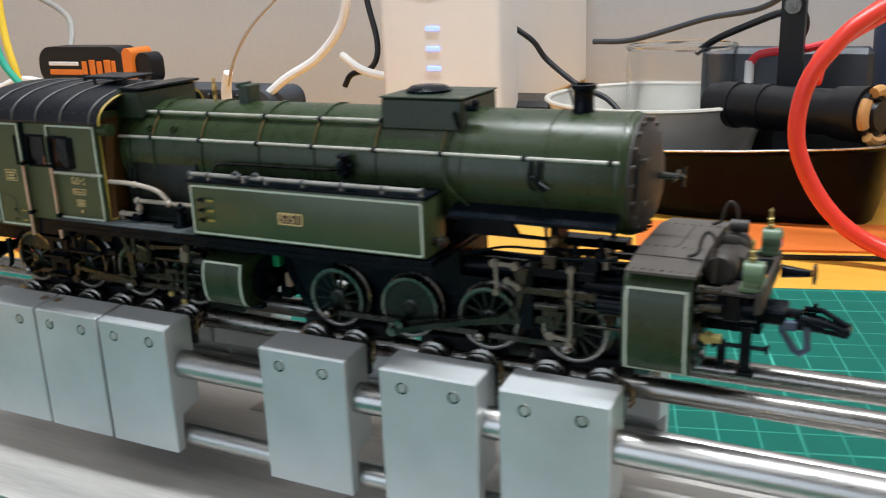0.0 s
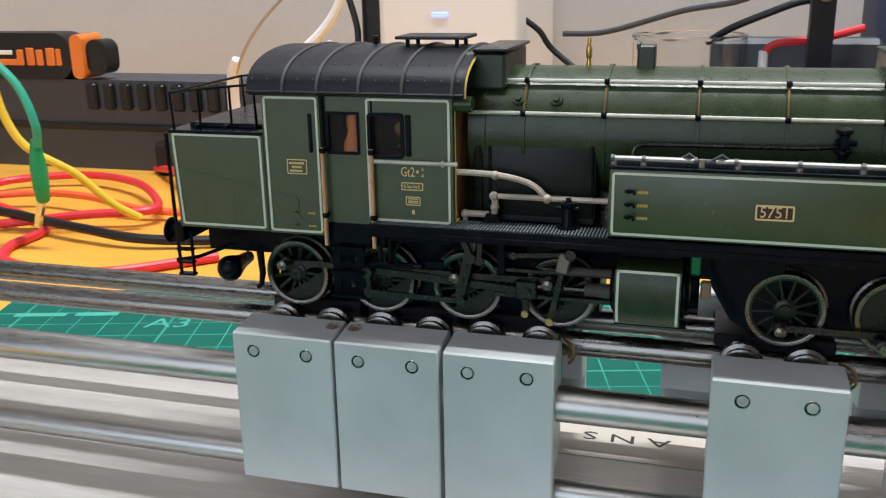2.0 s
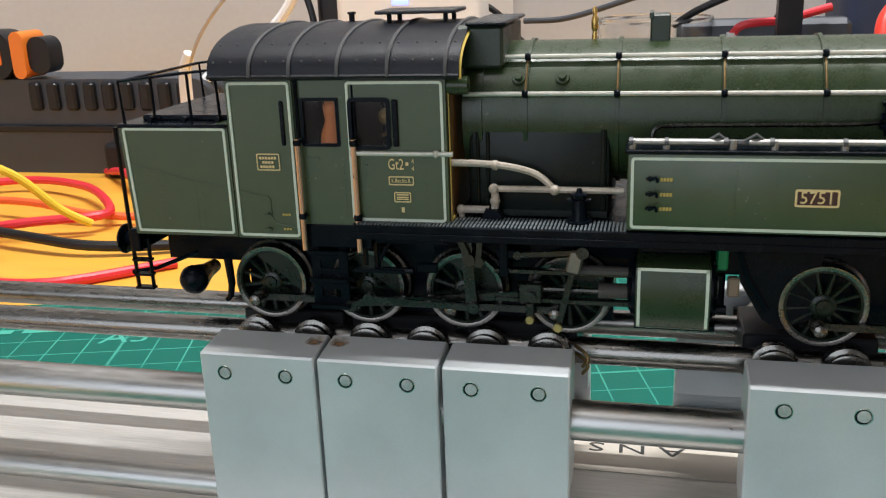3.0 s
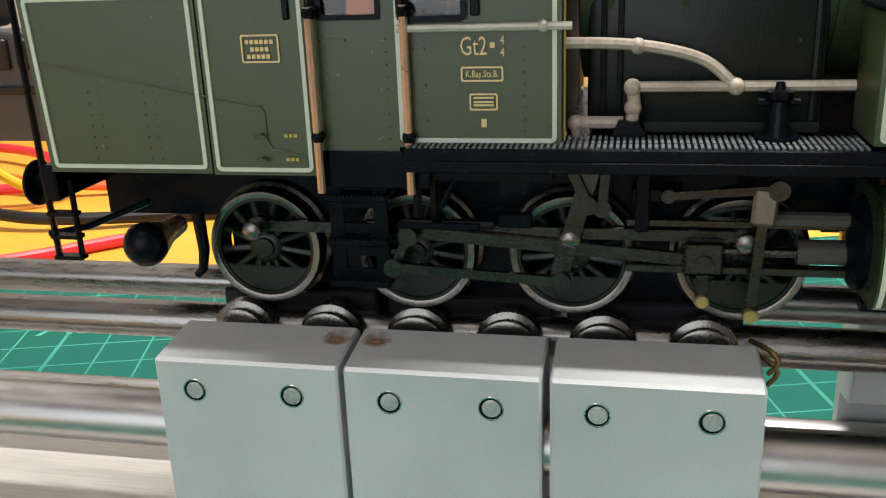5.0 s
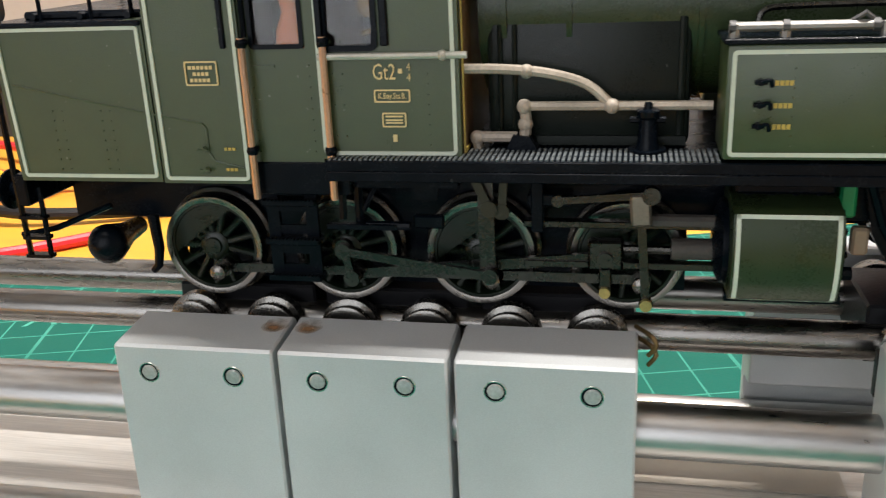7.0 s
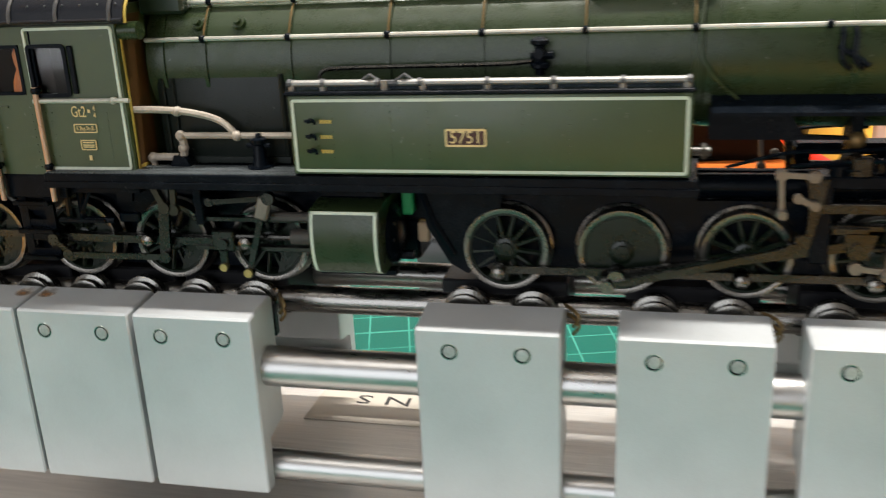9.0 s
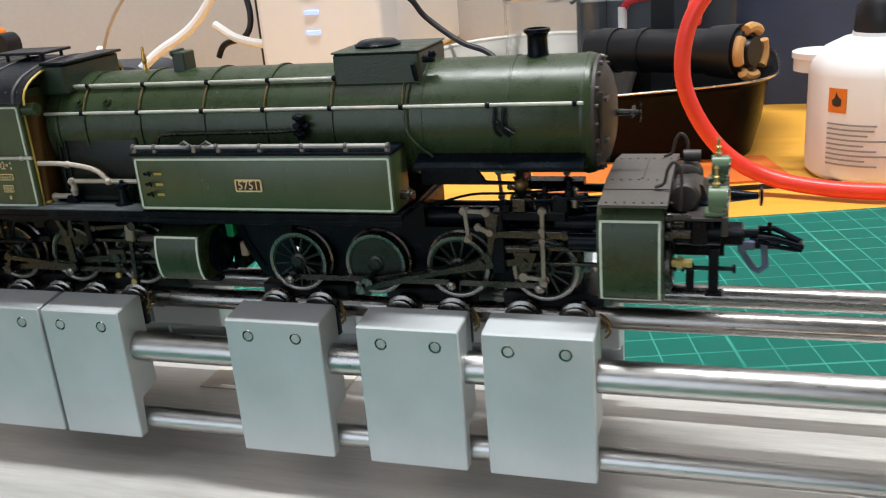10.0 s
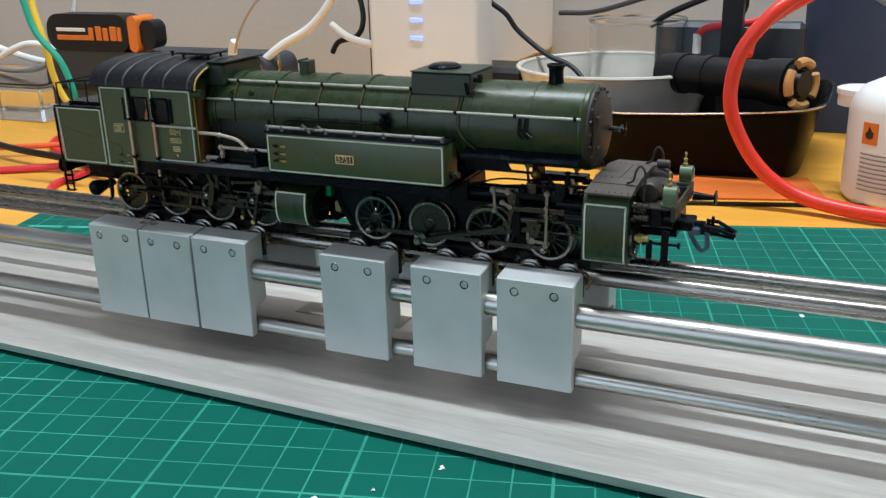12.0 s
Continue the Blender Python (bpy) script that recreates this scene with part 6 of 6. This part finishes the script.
def backdrop_things():
    cable("red_hose", [(93, 230, 66), (95, 236, 75), (103, 243, 83), (114, 246, 90), (124, 244, 96), (126, 238, 99), (120, 230, 97), (112, 222, 92), (103, 216, 84), (92.5, 213, 68), (90, 212, 47), (97, 213, 28), (109, 214, 13), (125, 213, 4.5), (146, 208, 1.6), (170, 204, 1.4), (215, 205, 1.4), (300, 220, 1.4)], 3.3, REDHOSE, "thick red silicone hose looping onto the desk", 16, "hose", "")
    # a bin of dark blue cloth, a black upright and a glass tub behind the tray
    b = B()
    prism(b, rounded(108, 230, 400, 470, 14), "z", D + 0.1, 128)
    for v in b.verts:
        v.co.x += noise.noise(v.co * 0.02) * 4
    t = thing("storage_bin", "dark blue cloth storage bin against the wall", "storage bin", (160, 435, D))
    part("bin_wall", b, BLUE, t)
    b = B()
    prism(b, rounded(106.5, 231.5, 398.5, 471.5, 14), "z", 112, 129)
    part("hem", b, BLUE, t)
    t = thing("clamp_stand", "black upright clamp stand with a cross head", "clamp stand", (73, 345, D))
    b = B()
    prism(b, rounded(67, 78.5, D + 0.1, 98, 4.5), "y", 336, 346)
    part("upright", b, PLASTIC, t)
    b = B()
    rod(b, (73, 330, 91), (73, 337, 91), 4, 16)
    rod(b, (73, 328, 91), (73, 331, 91), 1.8, 10)
    part("knob", b, RIM, t)
    b = B()
    box(b, 20, 110, 381, 400, D + 0.1, 66, 3)
    solo("black_box", b, GREYPLASTIC, "black equipment box behind the tray", "box", at=(60, 390, D))
    cable("red_wire", [(48, 374, 58), (52, 372, 63), (60, 372, 65), (74, 374, 66), (98, 378, 72)], 2.2, PINKWIRE, "short red lead on the black box")
    b = B()
    rod(b, (48, 373, 48), (48, 373, 60), 2.6, 10)
    solo("plug_tip", b, WHITEPL, "pale plug tip on the black box", "plug", at=(48, 373, 48))
    b = B()
    t = thing("glass_jar", "clear glass jar behind the tray", "jar", (8, 384, D))
    lathe(b, [(26, 0.2), (30, 1), (31, 40), (31, 68.8), (29.6, 68.8), (29.4, 40), (28, 3), (25, 2)], (8, 384, D), "z", 32)
    part("jar_body", b, CLEAR, t)
    b = B()
    lathe(b, [(29.5, 69), (31.4, 69.2), (31.8, 70.4), (31.2, 71.4), (29.6, 71.2), (29.5, 69)], (8, 384, D), "z", 32)
    bmesh.ops.delete(b, geom=[fc for fc in b.faces if len(fc.verts) > 4], context="FACES_ONLY")
    part("jar_lip", b, CLEAR, t)
    b = B()
    t = thing("plastic_tub", "milky translucent plastic tub", "tub", (4, 344, D))
    lathe(b, [(40, 0.2), (46, 2), (58, 40), (59.4, 45), (58.2, 45), (57, 41), (45, 4), (40, 3)], (4, 344, D), "z", 44)
    part("tub_wall", b, MILKY, t)
    b = B()
    lathe(b, [(58.2, 45.1), (60.4, 45.2), (61.6, 46.2), (61.2, 47.2), (59.4, 47.4), (58.2, 46.4), (58.2, 45.1)], (4, 344, D), "z", 44)
    bmesh.ops.delete(b, geom=[fc for fc in b.faces if len(fc.verts) > 4], context="FACES_ONLY")
    part("rolled_rim", b, MILKY, t)
    # cables
    PIVOT.x = 60
    cable("white_cable", [(-241, 292, 38), (-222, 298, 54), (-200, 303, 67), (-183, 305, 86), (-178, 306, 108), (-190, 320, 128)], 2.8, WHITEPL, "thick white cable rising in a bend")
    t = thing("thin_cable", "thin pale cable with a thick white sleeve", "cable", (-202, 220, D), "cables on the desk")
    b = B()
    tube(b, smooth_path([(-199.6, 216.5, 57.0), (-187.4, 210.4, 75.2), (-170.7, 204.2, 90.9), (-150.5, 202.5, 106), (-136, 210, 122)], 6), 0.8, 8)
    part("cord", b, surface("pale_cord", (0.42, 0.39, 0.38), 0.5), t)
    b = B()
    tube(b, smooth_path([(-202, 220, D + 0.2), (-201, 218.6, 30), (-199.6, 216.5, 57.6), (-195, 214, 68)], 6), 3.4, 14, 0.7)
    part("sleeve", b, WHITEPL, t, "thick white sleeve")
    cable("white_cable", [(-200, 330, 66), (-186, 328, 58), (-168, 326, 54), (-140, 324, 52)], 2.6, WHITEPL, "white cable beside the adapter")
    cable("black_cable", [(-215, 380, 140), (-205, 372, 100), (-196, 368, 70), (-200, 366, 55), (-216, 366, 50), (-222, 366, 42)], 2.0, PLASTIC, "black cable hanging behind the adapter")
    b = B()
    prism(b, rounded(-196, -168, 372, 392, 5), "z", 25, 130)
    solo("power_plug", b, PLASTIC, "black power plug block beside the adapter", "plug", at=(-182, 382, 25))
    cable("black_cable", [(-112, 356, 92), (-98, 356, 82), (-84, 358, 72), (-76, 360, 61), (-56, 360, 46), (-38, 360, 38), (-20, 352, 20), (-10, 350, 2)], 1.7, PLASTIC, "black cable curving down behind the locomotive")
    PIVOT.x = 146
    cable("grey_cable", [(-82, 505, 60), (-50, 500, 62), (0, 495, 76), (40, 480, 84), (70, 440, 104)], 2.0, GREYPLASTIC, "grey cable along the wall")
    cable("black_cable", [(18, 378, 64), (30, 372, 72), (48, 368, 80), (64, 366, 86), (74, 366, 86), (76, 368, 78), (71, 374, 67)], 2.0, PLASTIC, "black cable over the equipment box")
    b = B()
    box(b, -95, -55, 340, 380, D + 0.1, 39, 3)
    solo("small_black_box", b, PLASTIC, "small black box behind the locomotive", "box", at=(-75, 360, D))
    # test leads and offcuts beside the power tool
    PIVOT.x = 60
    cable("green_lead", [(-290, 150, 130), (-276, 143, 97), (-267, 140, 79), (-252, 139, 65), (-245, 138, 50), (-246, 139, 40)], 1.7, TEALWIRE, "green test lead hanging down")
    t = thing("test_clip", "green insulated test clip with a bare metal tip", "test clip", (-250, 140, 12))
    b = B()
    lathe(b, [(1.6, 12), (2.4, 8), (3.4, 0), (3.2, -8), (2.6, -13), (1.8, -14)], (-247.5, 139.5, 31), "z", 18)
    part("boot", b, CLIPGREEN, t)
    b = B()
    prism(b, [(-250.2, 17.5), (-246.8, 17.5), (-251.0, 6.0), (-253.2, 6.5)], "y", 138.6, 140.6)
    part("tip", b, BRIGHT, t, "bare metal tip")
    cable("yellow_lead", [(-300, 170, 130), (-288, 160, 92), (-279, 156, 72), (-276, 156, 52), (-268, 158, 36), (-250, 164, 24), (-238, 170, 10), (-228, 176, 2)], 1.8, YELLOWWIRE, "yellow test lead hanging to the desk")
    z = D + 2.0
    cable("red_lead", [(-420, 110, z), (-330, 140, z), (-290, 160, z + 1), (-255, 172, z + 4), (-228, 182, z + 5), (-235, 200, z + 5), (-268, 232, z + 5), (-310, 246, z + 4), (-345, 226, z + 3), (-330, 196, z + 2), (-270, 165, z), (-262, 132, z), (-244, 114, z), (-205, 112, z), (-170, 140, z)], 2.0, PINKWIRE, "red test lead coiled on the desk")
    cable("red_lead", [(-290, 285, z), (-262, 258, z + 6), (-240, 235, z + 4), (-215, 205, z), (-180, 190, z)], 2.0, PINKWIRE, "red test lead on the desk")
    cable("orange_lead", [(-420, 150, z + 3), (-345, 182, z + 4), (-305, 200, z + 5), (-270, 196, z + 6), (-235, 190, z + 3), (-190, 200, z)], 1.8, ORANGEWIRE, "orange test lead on the desk")
    cable("black_lead", [(-430, 200, z + 7), (-338, 172, z + 6), (-290, 165, z + 5), (-240, 152, z + 4), (-205, 150, z + 2), (-150, 170, z), (-90, 190, z)], 2.1, PLASTIC, "black test lead across the desk")
    t = thing("parts_box", "clear plastic box of white cable offcuts", "plastic box", (-460, 300, D))
    b = B()
    box(b, -500, -415, 270, 340, D + 0.1, 22, 2)
    part("shell", b, CLEAR, t)
    b = B()
    box(b, -503, -412, 268, 342, 22.2, 25.5, 1)
    part("lid", b, CLEAR, t)
    cable("white_cable", [(-500, 300, 28), (-470, 285, 40), (-440, 290, 52), (-425, 305, 44), (-450, 318, 34), (-490, 310, 44), (-520, 300, 60)], 2.6, WHITEPL, "white cable coiled on the plastic box")
    cable("grey_cable", [(-520, 320, 28), (-470, 300, 30), (-432, 296, 36), (-418, 310, 60), (-440, 340, 90), (-500, 360, 110)], 2.2, surface("grey_wire", (0.35, 0.34, 0.32), 0.5), "grey cable over the plastic box")
    PIVOT.x = 146
    b = B()
    prism(b, [(30, 208), (136, 236), (124, 276), (18, 250)], "z", D + 0.06, D + 1.0)
    solo("orange_card", b, ORANGE, "orange card lying under the tray", "card", at=(77, 240, D))
    b = B()
    prism(b, [(20, 193), (175, 236), (174, 239), (19.4, 196)], "z", D + 0.06, D + 1.4)
    solo("black_strip", b, PLASTIC, "thin black strip along the mat's edge", "strip", at=(100, 214, D))
    t = thing("blue_tube", "pale blue clear tube with a yellow end", "tube", (165, 380, 100))
    b = B()
    tube(b, smooth_path([(118, 395, 118), (135, 385, 98), (158, 375, 82), (190, 370, 72)], 6), 7.0, 16)
    part("tube_body", b, surface("pale_blue_plastic", (0.45, 0.55, 0.70), 0.35, var=0.08, scale=40), t)


room()
desk()
cutting_mat()
base_plate()
stand()
tape_label()
SPREAD[0] = 1.14
power_adapter()
battery_and_tool()
PIVOT.x = 146
tray()
bottle()
backdrop_things()


# ---- movement: the rear engine unit runs, the front one stands still ----
def motions():
    times = [k / 10 for k in range(121)]

    def angle(t):
        return 123.0 + 468.6 * (t - 2.0)

    def spot(x, y, z, turn=0.0):
        b = ORIGIN[loco.name]
        return pose((x - b.x) * MM, (y - b.y) * MM, (z - b.z) * MM, 0, turn, 0)

    for x, axle in zip(AX_REAR, REAR):
        walk(axle, [(t, spot(x, 0, AZ, -angle(t) % 360)) for t in times])
    for s in (-1, 1):
        def pin(t):
            a = radians(angle(t) + (0 if s < 0 else 90))
            return CRANK * math.cos(a), CRANK * math.sin(a), a
        rows = {k: [] for k in ("coupling", "main", "eccentric", "return", "crosshead", "lever", "link")}
        for t in times:
            px, pz, a = pin(t)
            rows["coupling"].append((t, spot(AX_REAR[0] + px, 0, AZ + pz)))
            lean = math.asin((0.6 - pz) / 30.0)
            cx = AX_REAR[1] + px + 30.0 * math.cos(lean)
            rows["main"].append((t, spot(AX_REAR[1] + px, 0, AZ + pz, -math.degrees(lean))))
            rows["crosshead"].append((t, spot(cx, 0, AZ + 0.6)))
            e = a + radians(105)
            ex, ez = 1.6 * math.cos(e), 1.6 * math.sin(e)
            d = math.degrees(math.atan2(ez - pz, ex - px))
            rows["return"].append((t, spot(AX_REAR[1] + px, 0, AZ + pz, -d % 360)))
            swing = ex / 9.0
            fx, fz = -36.0 + 9.0 * math.sin(swing), AZ + 7.5 - 9.0 * math.cos(swing)
            q = math.atan2(fz - (AZ + ez), fx - (AX_REAR[1] + ex)) - math.atan2(0.9, 17.6)
            rows["eccentric"].append((t, spot(AX_REAR[1] + ex, 0, AZ + ez, -math.degrees(q))))
            rows["link"].append((t, spot(-36.0, 0, AZ + 7.5, -math.degrees(swing))))
            tip = (cx + 4.6 + 18.5) / 11.5
            rows["lever"].append((t, spot(-18.5, 0, AZ + 7.3, -math.degrees(math.asin(max(-0.9, min(0.9, tip)))))))
        for k, r in rows.items():
            walk(GEAR[k, s], r)


motions()
